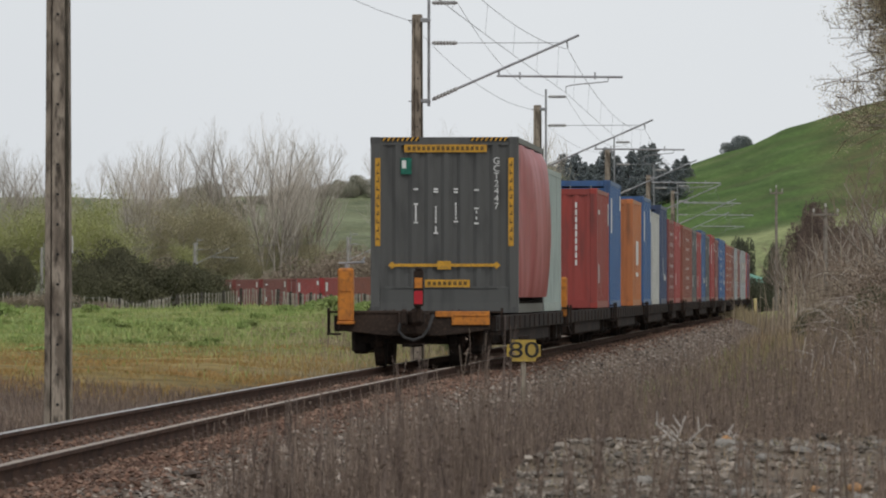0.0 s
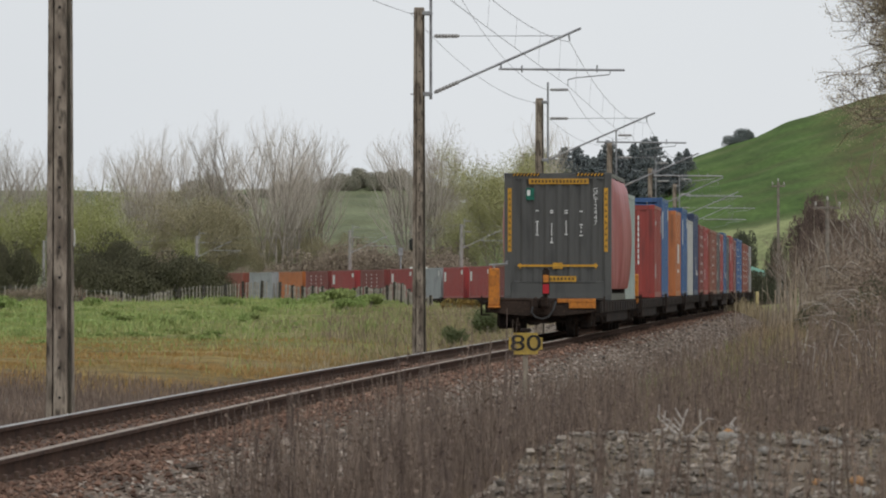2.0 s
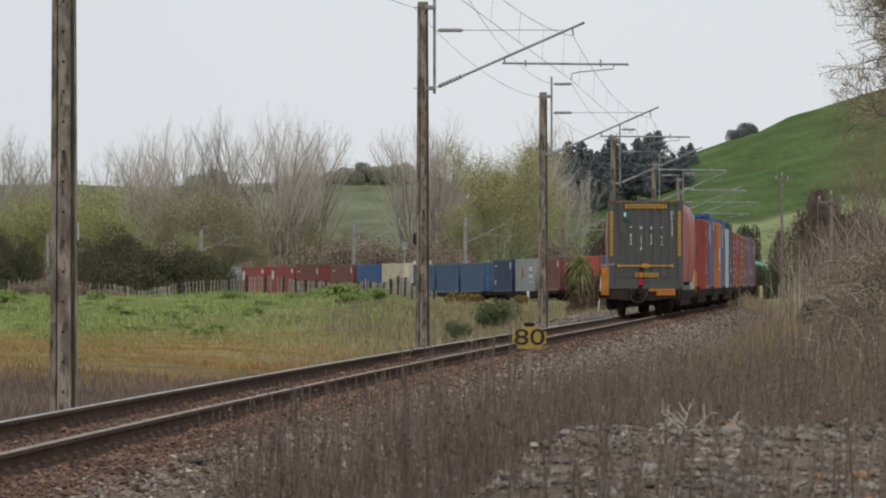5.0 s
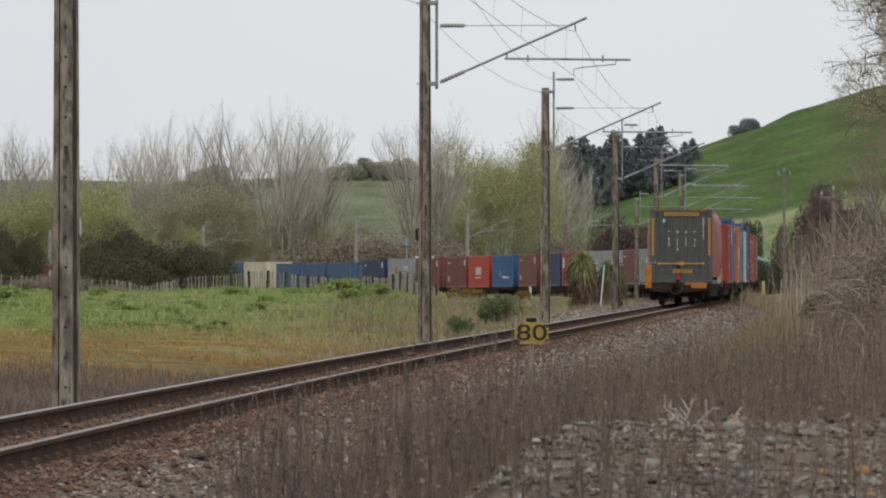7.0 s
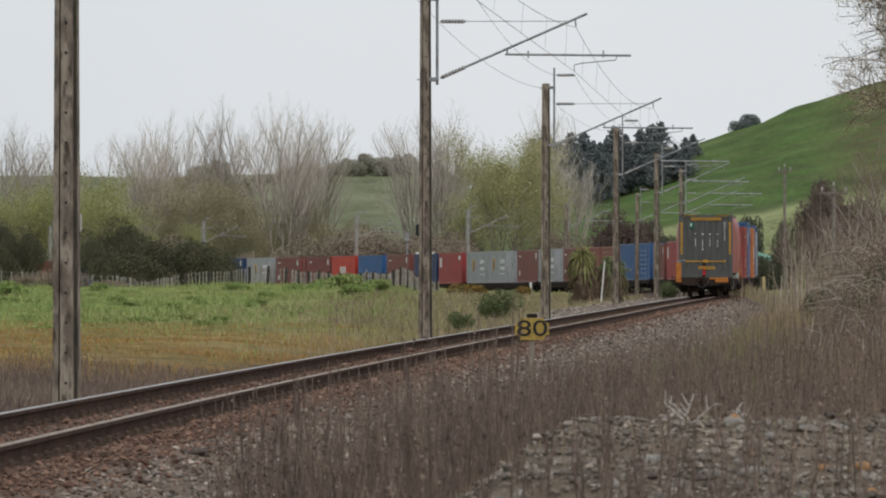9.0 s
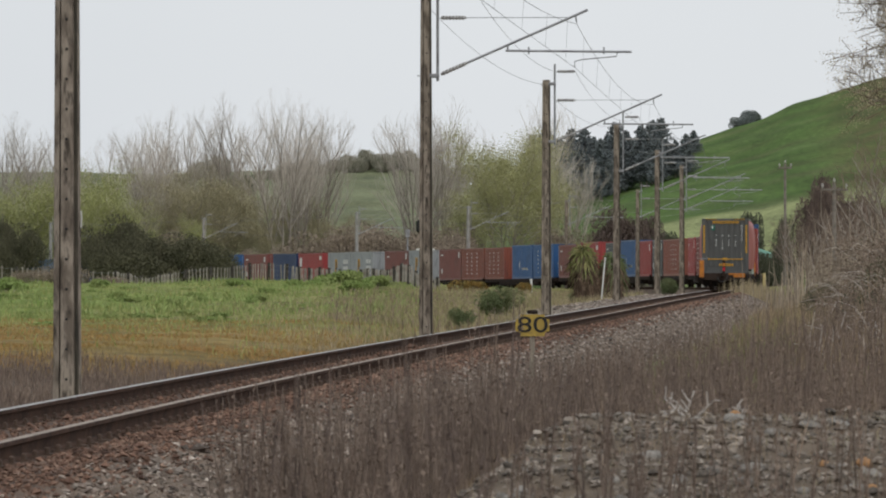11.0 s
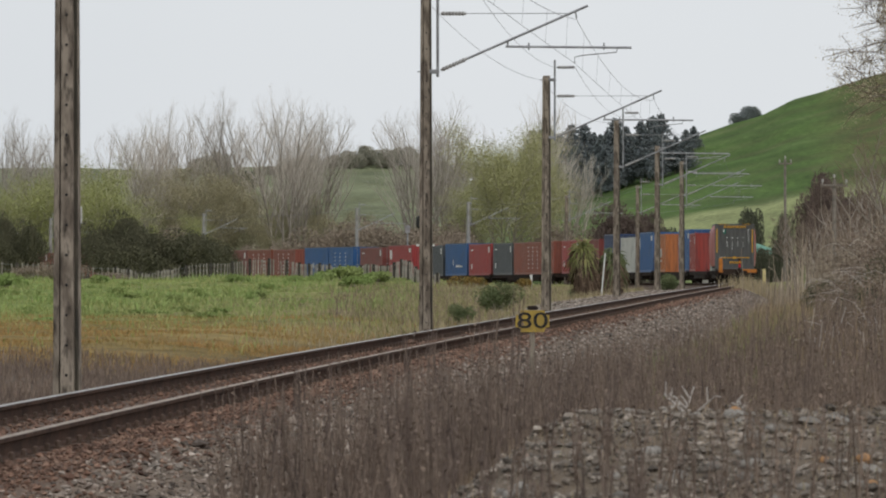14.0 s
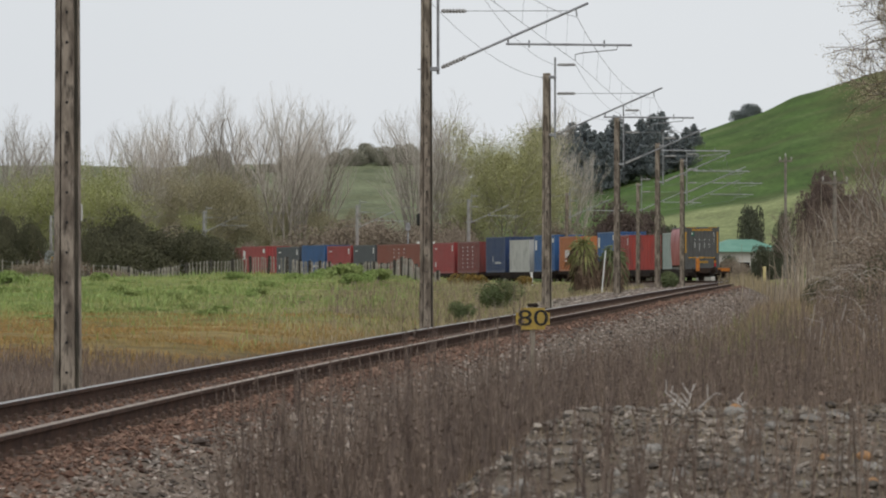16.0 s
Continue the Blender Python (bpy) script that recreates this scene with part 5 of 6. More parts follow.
    rus = shrub("tangled russet-brown scrub behind the railway", 6, 4, 4.2, 31, M_RUSSET, 9000, 0.085, 14)
    spots = [(-11.64, 585, 1.1), (-14.07, 590, 0.8), (-6.78, 590, 0.8), (-16.55, 585, 0.75), (0.21, 585, 0.8), (-19.61, 590, 0.7), (-32.13, 595, 0.9),
             (-29.43, 600, 1.0), (3.08, 580, 0.6), (-3.93, 600, 0.7), (-9.86, 600, 0.9), (-8.5, 590, 1.05), (-2.4, 590, 1.0), (-5.4, 600, 1.15), (1.6, 592, 0.95), (-0.9, 604, 1.1), (11.49, 600, 0.9), (13.79, 610, 1.1)]
    for i, (x, y, sc) in enumerate(spots):
        plant(rus, x, y, sc * 1.55, i * 1.7, i == 0, 0.0, sc * 1.2)
    for i, (x, y, sc, sx) in enumerate(((25.39, 515, 0.42, 0.4), (26.54, 505, 0.36, 0.5), (29.09, 500, 0.5, 0.35), (27.36, 500, 0.34, 0.5))):
        plant(rus, x, y, sc * 1.55, i * 1.7 + 0.6, False, 0.0, sx)
    drk = shrub("dense dark evergreen bush behind the fence", 9, 6, 3.6, 32, M_DARKLEAF, 22000, 0.075, 18)
    for i, (x, y, sc, sx) in enumerate(((-20.85, 425, 1.3, 0.95), (-19.0, 432, 1.25, 0.75), (-17.7, 436, 0.95, 0.5), (-25.0, 430, 1.75, 0.66), (-23.21, 426, 1.35, 0.75), (-31.85, 425, 1.5, 0.5), (-34.32, 428, 1.75, 0.6),
                                        (-29.85, 440, 0.7, 0.5), (-18.32, 440, 0.6, 0.5))):
        plant(drk, x, y, sc, (i * 0.5) % 0.6, i == 0, 0.1, sx)
    mac = shrub("large rounded dark evergreen tree", 7, 6, 6, 33, M_FARGREEN, 8000, 0.14, 14, "tree", "evergreen_tree")
    for i, (x, y, sc, sx) in enumerate(((21.57, 600, 0.75, 0.6), (23.74, 610, 0.8, 0.5), (32.45, 605, 1.05, 0.4), (26.91, 600, 0.72, 0.35),
                                        (28.5, 480, 0.85, 0.22), (20.45, 620, 0.72, 0.5), (26.39, 530, 0.4, 0.2), (27.75, 498, 0.5, 0.27),
                                        (29.59, 500, 0.5, 0.4), (-30.81, 900, 0.7, 0.5),
                                        (-4.99, 585, 0.5, 0.6), (-7.3, 585, 0.45, 0.6), (-17.86, 590, 0.4, 0.6), (0.8, 590, 0.4, 0.6))):
        k = 1.0 if y > 800 else 1.5
        plant(mac, x, y, sc * k, i * 0.9, i == 0, 0.7 if y > 800 else 0.3, sx * (1.0 if y > 800 else 1.25))
    prp = shrub("large purple-brown leafless bush behind the railway", 7, 6, 6, 37, M_PURPLE, 16000, 0.1, 18)
    for i, (x, y, sc, sx) in enumerate(((18.6, 590, 1.6, 0.85), (16.6, 596, 1.25, 0.65), (20.6, 600, 1.45, 0.7), (31.0, 480, 1.75, 0.5), (32.4, 485, 1.9, 0.55), (34.2, 490, 1.75, 0.55), (35.6, 480, 1.6, 0.55), (36.9, 470, 1.55, 0.5))):
        plant(prp, x, y, sc, i * 1.1, i == 0, 0.3, sx)
    rdg = shrub("grey-green evergreen tree on the hill's ridge", 4.4, 4, 4.0, 34, M_RIDGE, 12000, 0.09, 14, "tree", "evergreen_tree")
    plant(rdg, 52.2, 1000, 0.72, 0, True, 1.1, 0.9)
    plant(rdg, 53.9, 1003, 1.0, 2.0, False, 1.4, 0.95)
    pin = [conifer("dark pine on the ridge", 9, 41), conifer("dark pine on the ridge", 9.5, 42)]
    used = set()
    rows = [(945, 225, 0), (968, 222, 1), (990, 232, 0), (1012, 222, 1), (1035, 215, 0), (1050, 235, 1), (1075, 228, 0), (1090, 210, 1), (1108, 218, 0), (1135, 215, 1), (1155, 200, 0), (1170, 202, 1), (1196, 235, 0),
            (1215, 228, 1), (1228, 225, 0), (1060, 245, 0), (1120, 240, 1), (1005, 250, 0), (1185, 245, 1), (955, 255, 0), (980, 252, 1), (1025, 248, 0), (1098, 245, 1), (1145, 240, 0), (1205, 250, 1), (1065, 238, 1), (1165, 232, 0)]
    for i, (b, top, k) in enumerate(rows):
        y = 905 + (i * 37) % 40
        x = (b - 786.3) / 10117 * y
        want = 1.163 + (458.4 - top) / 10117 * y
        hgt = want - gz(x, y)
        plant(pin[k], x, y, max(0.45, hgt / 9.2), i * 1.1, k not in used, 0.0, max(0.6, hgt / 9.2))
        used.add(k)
    brn = tree("leafless brown tree on the bank", 4.6, 51, (5, 0.55, 3, (0.5, 0.5, 0.5), 0.05, (7, 6, 4)), M_BROWNTWIG)
    for i, (x, y, sc) in enumerate(((22.14, 330, 1.05), (21.65, 335, 0.95), (22.77, 325, 0.95), (19.07, 240, 1.3), (24.91, 330, 1.2), (18.13, 220, 1.5), (28.1, 400, 2.0), (23.8, 380, 1.35))):
        plant(brn, x, y, sc, i * 1.4, i == 0)


make_trees()


def make_overhanging_tree():
    """The tree whose budding boughs reach in from beside the line."""
    rg = np.random.default_rng(5)
    x0, y0 = 10.72, 112.0
    t = tagged(new("budding_tree"), "tree with thin drooping twigs and pale spring buds", "tree")
    t.matrix_basis = Matrix.Translation((x0, y0, gz(x0, y0)))
    out = []
    z0 = gz(x0, y0)
    grow(out, rg, np.array((0, 0, -0.4)), np.array((-0.05, 0, 1.0)), 9.4, 0.2, 3, 3, (0.5,), 0.1, (0,))
    for k in range(32):
        z = 4.7 + 4.2 * rg.random()
        d = np.array((-1.0, rg.normal(0, 0.5), rg.uniform(-0.1, 0.55)))
        grow(out, rg, np.array((-0.2, 0, z)), d / np.linalg.norm(d), rg.uniform(1.5, 2.35), 0.045, 1, 3, (0.5, 0.55, 0.6), -0.02, (0, 11, 7))
    for k in range(2):
        d = np.array((-1.0, 0.2 * k, 0.10 - 0.02 * k))
        grow(out, rg, np.array((-0.2, 0, 4.15 + 0.25 * k)), d / np.linalg.norm(d), 2.2, 0.04, 1, 3, (0.5, 0.42, 0.5), 0.0, (0, 8, 4))
    V, F, V2, F2, tips = [], [], [], [], []
    for level, pts, radii in out:
        if level == 1 or radii[0] > 0.1:
            limb(V, F, pts, radii, 6)
        else:
            limb(V2, F2, pts, [max(0.006, r * 0.6) for r in radii])
            tips += pts[1:]
    stuff("trunk", V, F, M_BARK, t)
    tagged(stuff("crown", V2, F2, M_BROWNTWIG, t), kind="stuff")
    tips = np.array(tips)
    c = tips[rg.integers(0, len(tips), 120000)] + rg.normal(0, 0.065, (120000, 3))
    v, f = leaf_quads(c, 0.014, rg)
    tagged(stuff("bud_cover", v, f, M_BUD, t), kind="stuff")


make_overhanging_tree()


# ---- plants by the line ----
def make_cabbage_palm(x, y):
    rg = np.random.default_rng(9)
    t = tagged(new("cabbage_palm"), "two-headed cabbage palm with a skirt of dead leaves", "palm")
    t.matrix_basis = Matrix.Translation((x, y, gz(x, y))) @ Matrix.Scale(1.27, 4)
    V, F = [], []
    heads = [(-0.5, 0.0, 1.74), (0.52, 0.1, 1.42)]
    for hx, hy, hz in heads:
        limb(V, F, [np.array((hx * 0.35, hy, -0.2)), np.array((hx * 0.8, hy, hz * 0.6)), np.array((hx, hy, hz))], [0.2, 0.17, 0.15], 8)
    stuff("trunk", V, F, M_BARK, t)
    for (hx, hy, hz), mat, lab in ((heads[0], M_PALM, "yellowish green arching sword leaves"), (heads[1], M_GREENSHRUB, "dark green arching sword leaves")):
        V, F, V2, F2 = [], [], [], []
        for k in range(430):
            a, e = rg.uniform(0, 2 * math.pi), math.asin(rg.uniform(-0.35, 1.0) ** 3 * 0.35 + rg.uniform(-0.35, 1.0) * 0.62)
            L = rg.uniform(0.34, 0.66)
            d = np.array((math.cos(a) * math.cos(e), math.sin(a) * math.cos(e), math.sin(e)))
            fall = rg.uniform(0.25, 0.85) * (1.1 - max(0.0, math.sin(e)))
            p0 = np.array((hx, hy, hz - 0.12 + rg.normal(0, 0.15)))
            pts = [p0 + d * L * u + np.array((0, 0, -fall * u * u)) for u in (0.05, 0.4, 0.72, 1.0)]
            limb(V, F, pts, [0.014, 0.026, 0.02, 0.003], 3)
        for k in range(900):
            a = rg.uniform(0, 2 * math.pi)
            z = rg.uniform(0.35, hz + 0.05)
            r = rg.uniform(0.14, 0.46)
            p0 = np.array((hx * (0.5 + 0.5 * z / hz), hy, z))
            p1 = p0 + np.array((math.cos(a) * r, math.sin(a) * r, -0.15))
            p2 = p1 + np.array((math.cos(a) * 0.08 + rg.normal(0, 0.12), math.sin(a) * 0.08, -rg.uniform(0.15, 0.6)))
            p2[2] = max(0.02, p2[2] - 0.15)
            limb(V2, F2, [p0, p1, p2], [0.02, 0.024, 0.005], 3)
        tagged(stuff("leaf_head", V, F, mat, t), lab, kind="stuff")
        tagged(stuff("dead_skirt", V2, F2, M_DEADPALM, t), "brown hanging dead leaves", kind="stuff")


make_cabbage_palm(6.71, 250.0)


def make_small_plants():
    g = shrub("small green shrub beside the railway", 1.5, 1.2, 1.25, 61, M_GREENSHRUB, 5200, 0.036, 12)
    plant(g, 1.97, 198, 1.0, 0, True)
    plant(g, 11.97, 300, 0.85, 1.0)
    plant(g, 0.53, 170, 0.55, 2.0)
    plant(g, 6.05, 262, 0.5, 2.0)
    o = shrub("orange-brown gorse bush past the railway", 2.6, 1.8, 1.25, 62, material("gorse", (0.24, 0.15, 0.04), (0.15, 0.12, 0.04), scale=2, fine=6, rough=0.9, island=0.3), 1700, 0.07, 9)
    plant(o, 1.4, 325, 0.95, 0, True)
    plant(o, 4.69, 330, 0.65, 1.5)
    b = shrub("tangle of dead brown brushwood by the fence", 5.2, 2.2, 1.5, 63, M_RUSSET, 4500, 0.045, 10)
    plant(b, -25.29, 384, 1.0, 0, True)
    plant(b, -22.37, 386, 0.8, 0.4)
    plant(b, -27.9, 386, 0.65, 0.2)
    u = shrub("clump of lush green weeds in the meadow", 3.0, 2.0, 0.75, 64, M_TALLGREEN, 1700, 0.09, 9, "weeds", "weed_clump")
    for i, (x, y, sc) in enumerate(((-6.44, 350, 1.15), (-4.18, 335, 0.8), (-7.72, 345, 0.75), (-9.21, 350, 0.6), (-4.79, 310, 0.7), (-9.08, 300, 0.5), (-12.07, 280, 0.5), (-19.78, 330, 0.7), (-18.67, 260, 0.6), (-11.06, 230, 0.4), (-7.98, 240, 0.45), (-5.36, 220, 0.4), (-23.02, 300, 1.0), (-11.95, 330, 0.6), (-16.43, 310, 0.6), (-2.86, 300, 0.7))):
        plant(u, x, y, sc * 1.25, i * 0.7, i == 0, 0.05, sc * 0.9)
    for i in range(60):
        y = 150 + 210 * rng.random()
        x = y * rng.uniform(-0.08, 0.0)
        if line_off(x, y) < -9:
            plant(u, x, y, rng.uniform(0.2, 0.42), i * 0.9, False, 0.05, rng.uniform(0.25, 0.55))


make_small_plants()


# ---- dry weeds and grass in front of the line ----
def make_weeds():
    # tall seeding stalks, nearest the viewer
    V, F = [], []
    x, y = in_view(1700, 31, 52, -0.047, 0.012, 1.0)
    k = (line_off(x, y) > 2.6) & (wave(x, y, 1.1, 0.7) + rng.normal(0, 0.7, len(x)) > -0.55)
    pos = list(zip(x[k], y[k]))
    x, y = in_view(3300, 39, 76, 0.0, 0.085)
    k = line_off(x, y) > 3.0
    x, y = x[k], y[k]
    pos += list(zip(x, y))
    x, y = in_view(360, 17, 27, -0.05, 0.085)
    pos += [(a, b) for a, b in zip(x, y)]
    lv, size = [], []
    for px, py in pos:
        z = gz(px, py)
        h = rng.uniform(0.6, 1.25) * (1.0 if py > 28 else 0.5) * (0.9 if px > 0 and py > 36 else 1.0)
        d = np.array((rng.normal(0, 0.10), rng.normal(0, 0.10), 1.0))
        p0 = np.array((px, py, z - 0.05))
        pts = [p0, p0 + d * h * 0.5 + rng.normal(0, 0.015, 3), p0 + d * h + rng.normal(0, 0.03, 3)]
        limb(V, F, pts, [0.006, 0.005, 0.002], 3)
        for j in range(rng.integers(2, 6)):
            u = rng.uniform(0.3, 0.85)
            q = p0 + d * h * u
            e = q + np.array((rng.normal(0, 0.022), rng.normal(0, 0.022), rng.uniform(0.1, 0.28)))
            limb(V, F, [q, e], [0.003, 0.002], 3)
            for s in range(3):
                lv.append(q + (e - q) * rng.random() + rng.normal(0, 0.008, 3))
        for s in range(5):
            lv.append(p0 + d * h * rng.uniform(0.55, 1.0) + rng.normal(0, 0.012, 3))
    v, f = leaf_quads(np.array(lv), 0.012, rng)
    b = len(V)
    V += [tuple(q) for q in v]
    F += [tuple(i + b for i in q) for q in f]
    tagged(stuff("seeding_weeds", V, F, M_DRYWEED), "tall dead brown seeding weeds before the track", "weeds", kind="stuff")
    # low dead grass under them
    x, y = in_view(16000, 30, 62, -0.055, 0.085)
    k = (line_off(x, y) > 2.7) & ~((y < 38) & (x > -1.15 + 0.1 * (y - 23)))
    x, y = x[k], y[k]
    blades("low_dead_grass", "low dead grass and stalks before the track", x, y, 0.12 + 0.3 * rng.random(len(x)), 0.009, M_DRYWEED, 0.4)
    x, y = clumped(*in_view(5200, 19, 33, -0.02, 0.09), 1.3, 0.0)
    blades("heap_grass", "sparse dead tan grass growing on the gravel heap", x, y, 0.04 + 0.12 * rng.random(len(x)), 0.004, M_DRYGRASS, 0.5)
    x, y = clumped(*in_view(2600, 22, 32, 0.02, 0.09), 1.9, 0.75)
    blades("heap_tufts", "olive green tufts growing on the gravel heap", x, y, 0.03 + 0.08 * rng.random(len(x)), 0.006, M_OLIVE, 0.6)
    # thick dry grass on the bank
    x, y = in_view(52000, 46, 300, 0.0, 0.085, 1.3)
    k = line_off(x, y) > 2.9 + 1.2 * rng.random(len(x))
    x, y = x[k], y[k]
    h = (0.3 + 0.4 * rng.random(len(x))) * np.clip(0.75 + 0.25 * wave(x, y, 0.5, 0.3), 0.4, 1.2)
    blades("bank_grass", "thick dry brown grass on the bank", x, y, h, 0.012, M_DRYGRASS, 0.3)
    x, y = clumped(*in_view(15000, 62, 200, 0.02, 0.085), 0.45, 0.15)
    k = line_off(x, y) > 3.2
    x, y = x[k], y[k]
    blades("green_tufts", "greenish tufts among the dry grass", x, y, 0.3 + 0.35 * rng.random(len(x)), 0.012, M_TUFT, 0.4)
    # tan grass where the bank climbs beside the far end of the straight
    x, y = in_view(11000, 170, 300, 0.042, 0.075)
    k = line_off(x, y) > 3.4
    x, y = x[k], y[k]
    blades("bank_top_grass", "tall dry brown grass on the crest of the bank", x, y, (0.25 + 0.65 * rng.random(len(x))) * np.clip(0.8 + 0.3 * wave(x, y, 0.3, 1.3), 0.4, 1.3), 0.018, M_DRYGRASS, 0.3)
    # dead grass creeping over the ballast's foot
    x, y = clumped(*in_view(16000, 62, 235, 0.0, 0.06), 0.6, -0.35)
    k = (line_off(x, y) > 1.9 + 0.9 * rng.random(len(x))) & (line_off(x, y) < 4.2)
    x, y = x[k], y[k]
    blades("creeping_grass", "thin dead grass creeping over the ballast", x, y, 0.18 + 0.4 * rng.random(len(x)), 0.011, M_DRYWEED, 0.4)
    # a thick tuft before the yellow marker
    x, y = rng.normal(16.2, 0.8, 1300), rng.uniform(280, 297, 1300)
    blades("marker_tuft", "tan grass standing round the yellow marker post", x, y, 0.45 + 0.45 * rng.random(len(x)), 0.03, M_TANGRASS, 0.2)
    x, y = clumped(*in_view(3800, 64, 105, 0.036, 0.062), 0.7, 0.3)
    k = line_off(x, y) > 3.0
    x, y = x[k], y[k]
    blades("green_bank_grass", "fresh green grass coming up through the dry bank", x, y, 0.3 + 0.3 * rng.random(len(x)), 0.011, M_TALLGREEN, 0.35)
    # pale tall stalks
    x, y = in_view(1900, 60, 125, 0.045, 0.085)
    k = line_off(x, y) > 3.6
    x, y = x[k], y[k]
    blades("pale_stalks", "tall pale dead stalks on the bank", x, y, 0.35 + 0.8 * rng.random(len(x)) * step(x / y, 0.047, 0.068), 0.011, M_DRYGRASS, 0.16)


make_weeds()


def bramble(seed, w, h, n):
    rg = np.random.default_rng(seed)
    t = tagged(new("bramble_thicket"), "leafless tangled brown bramble thicket", "thicket", "bramble thickets on the bank")
    V, F, V2, F2, lv = [], [], [], [], []
    for k in range(n):
        p = np.array((rg.uniform(-w / 2, w / 2), rg.uniform(-w / 3, w / 3), rg.uniform(0.0, h * 0.45)))
        a, L = rg.uniform(0, 2 * math.pi), rg.uniform(0.6, 1.5) * h * 0.8
        rise = rg.uniform(0.4, 1.1)
        pts = []
        for i in range(6):
            u = i / 5
            pts.append(p + np.array((math.cos(a) * L * u * 0.8, math.sin(a) * L * u * 0.8, L * rise * (u - 0.75 * u * u))) + rg.normal(0, 0.03, 3))
        for q in pts:
            q[2] = max(q[2], 0.0)
        (limb(V, F, pts, np.linspace(0.0055, 0.002, 6), 3) if rg.random() < 0.89 else limb(V2, F2, pts, np.linspace(0.01, 0.004, 6), 4))
        for j in range(5):
            lv.append(pts[rg.integers(1, 6)] + rg.normal(0, 0.07, 3))
    tagged(stuff("cane_tangle", V, F, M_BRAMBLE, t), kind="stuff")
    tagged(stuff("bleached_tangle", V2, F2, M_TWIG, t), "pale bleached canes", kind="stuff")
    v, f = leaf_quads(np.array(lv), 0.035, rg)
    tagged(stuff("withered_foliage", v, f, M_RUSSET, t), kind="stuff")
    return t


def saplings(seed, w, h, n):
    """Close upright leafless shoots with a few side twigs."""
    rg = np.random.default_rng(seed)
    t = tagged(new("sapling_thicket"), "upright thicket of leafless tan saplings", "thicket", "sapling thickets on the bank")
    V, F = [], []
    for k in range(n):
        p = np.array((rg.normal(0, w * 0.42), rg.normal(0, w * 0.6), -0.1))
        d = np.array((rg.normal(0, 0.09), rg.normal(0, 0.09), 1.0)) * h * rg.uniform(0.35, 1.0) * (0.35 + 0.65 * math.exp(-(p[0] / w) ** 2 * 1.6))
        m = p + d * 0.5 + rg.normal(0, 0.04, 3)
        limb(V, F, [p, m, p + d], [0.019, 0.015, 0.006], 4)
        for j in range(1):
            q = m + (p + d - m) * rg.uniform(-0.4, 0.9)
            limb(V, F, [q, q + np.array((rg.normal(0, 0.13), rg.normal(0, 0.13), rg.uniform(0.15, 0.4)))], [0.009, 0.004], 3)
    tagged(stuff("shoot_tangle", V, F, M_SHOOT, t), kind="stuff")
    return t


def make_brambles():
    a, b = bramble(71, 3.0, 1.5, 1150), bramble(72, 2.4, 1.9, 1000)
    spots = [(5.44, 74, 0.5, 0), (5.72, 72, 0.6, 1), (6.3, 84, 0.5, 1), (6.62, 86, 0.68, 0), (7.56, 94, 0.85, 1), (7.77, 100, 0.7, 0),
             (9.31, 115, 0.9, 0), (9.73, 124, 0.8, 1), (10.62, 132, 1.2, 1), (12.43, 150, 1.1, 0)]
    used = set()
    for i, (x, y, sc, k) in enumerate(spots):
        plant((a, b)[k], x + 0.002 * y, y, sc * 1.0, i * 1.2, k not in used, 0.1, sc * 0.8)
        used.add(k)
    g = shrub("dark green leafy bramble patch on the bank", 2.0, 1.4, 1.0, 73, M_DARKLEAF, 5000, 0.026, 12)
    for i, (x, y, sc, sx) in enumerate(((7.1, 93, 1.0, 0.5), (5.94, 80, 0.95, 0.5), (7.2, 92, 1.25, 0.6), (7.1, 100, 0.9, 0.45), (9.99, 150, 1.1, 0.6), (5.41, 70, 0.55, 0.4))):
        plant(g, x, y, sc, i * 0.9, i == 0, 0.05, sx)
    s = saplings(74, 1.5, 2.5, 62)
    for i, (x, y, sc) in enumerate(((12.27, 205, 0.8), (13.47, 215, 1.0), (13.54, 208, 1.05), (13.52, 200, 1.1), (13.05, 185, 1.15), (14.06, 190, 1.3))):
        plant(s, x, y, sc, i * 1.3, i == 0, 0.05)


make_brambles()


# ---- stones ----
BALL = [(x, y, z) for x, y, z in ((1, 0, 0), (-1, 0, 0), (0, 1, 0), (0, -1, 0), (0, 0, 1), (0, 0, -1))]
BALL_F = [(0, 2, 4), (2, 1, 4), (1, 3, 4), (3, 0, 4), (2, 0, 5), (1, 2, 5), (3, 1, 5), (0, 3, 5)]


def round_ball():
    v, f, mid = [Vector(p) for p in BALL], [], {}

    def m(a, b):
        k = (min(a, b), max(a, b))
        if k not in mid:
            mid[k] = len(v)
            v.append(((v[a] + v[b]) / 2).normalized())
        return mid[k]
    for a, b, c in BALL_F:
        x, y, z = m(a, b), m(b, c), m(c, a)
        f += [(a, x, z), (x, b, y), (z, y, c), (x, y, z)]
    return np.array([tuple(p) for p in v]), f


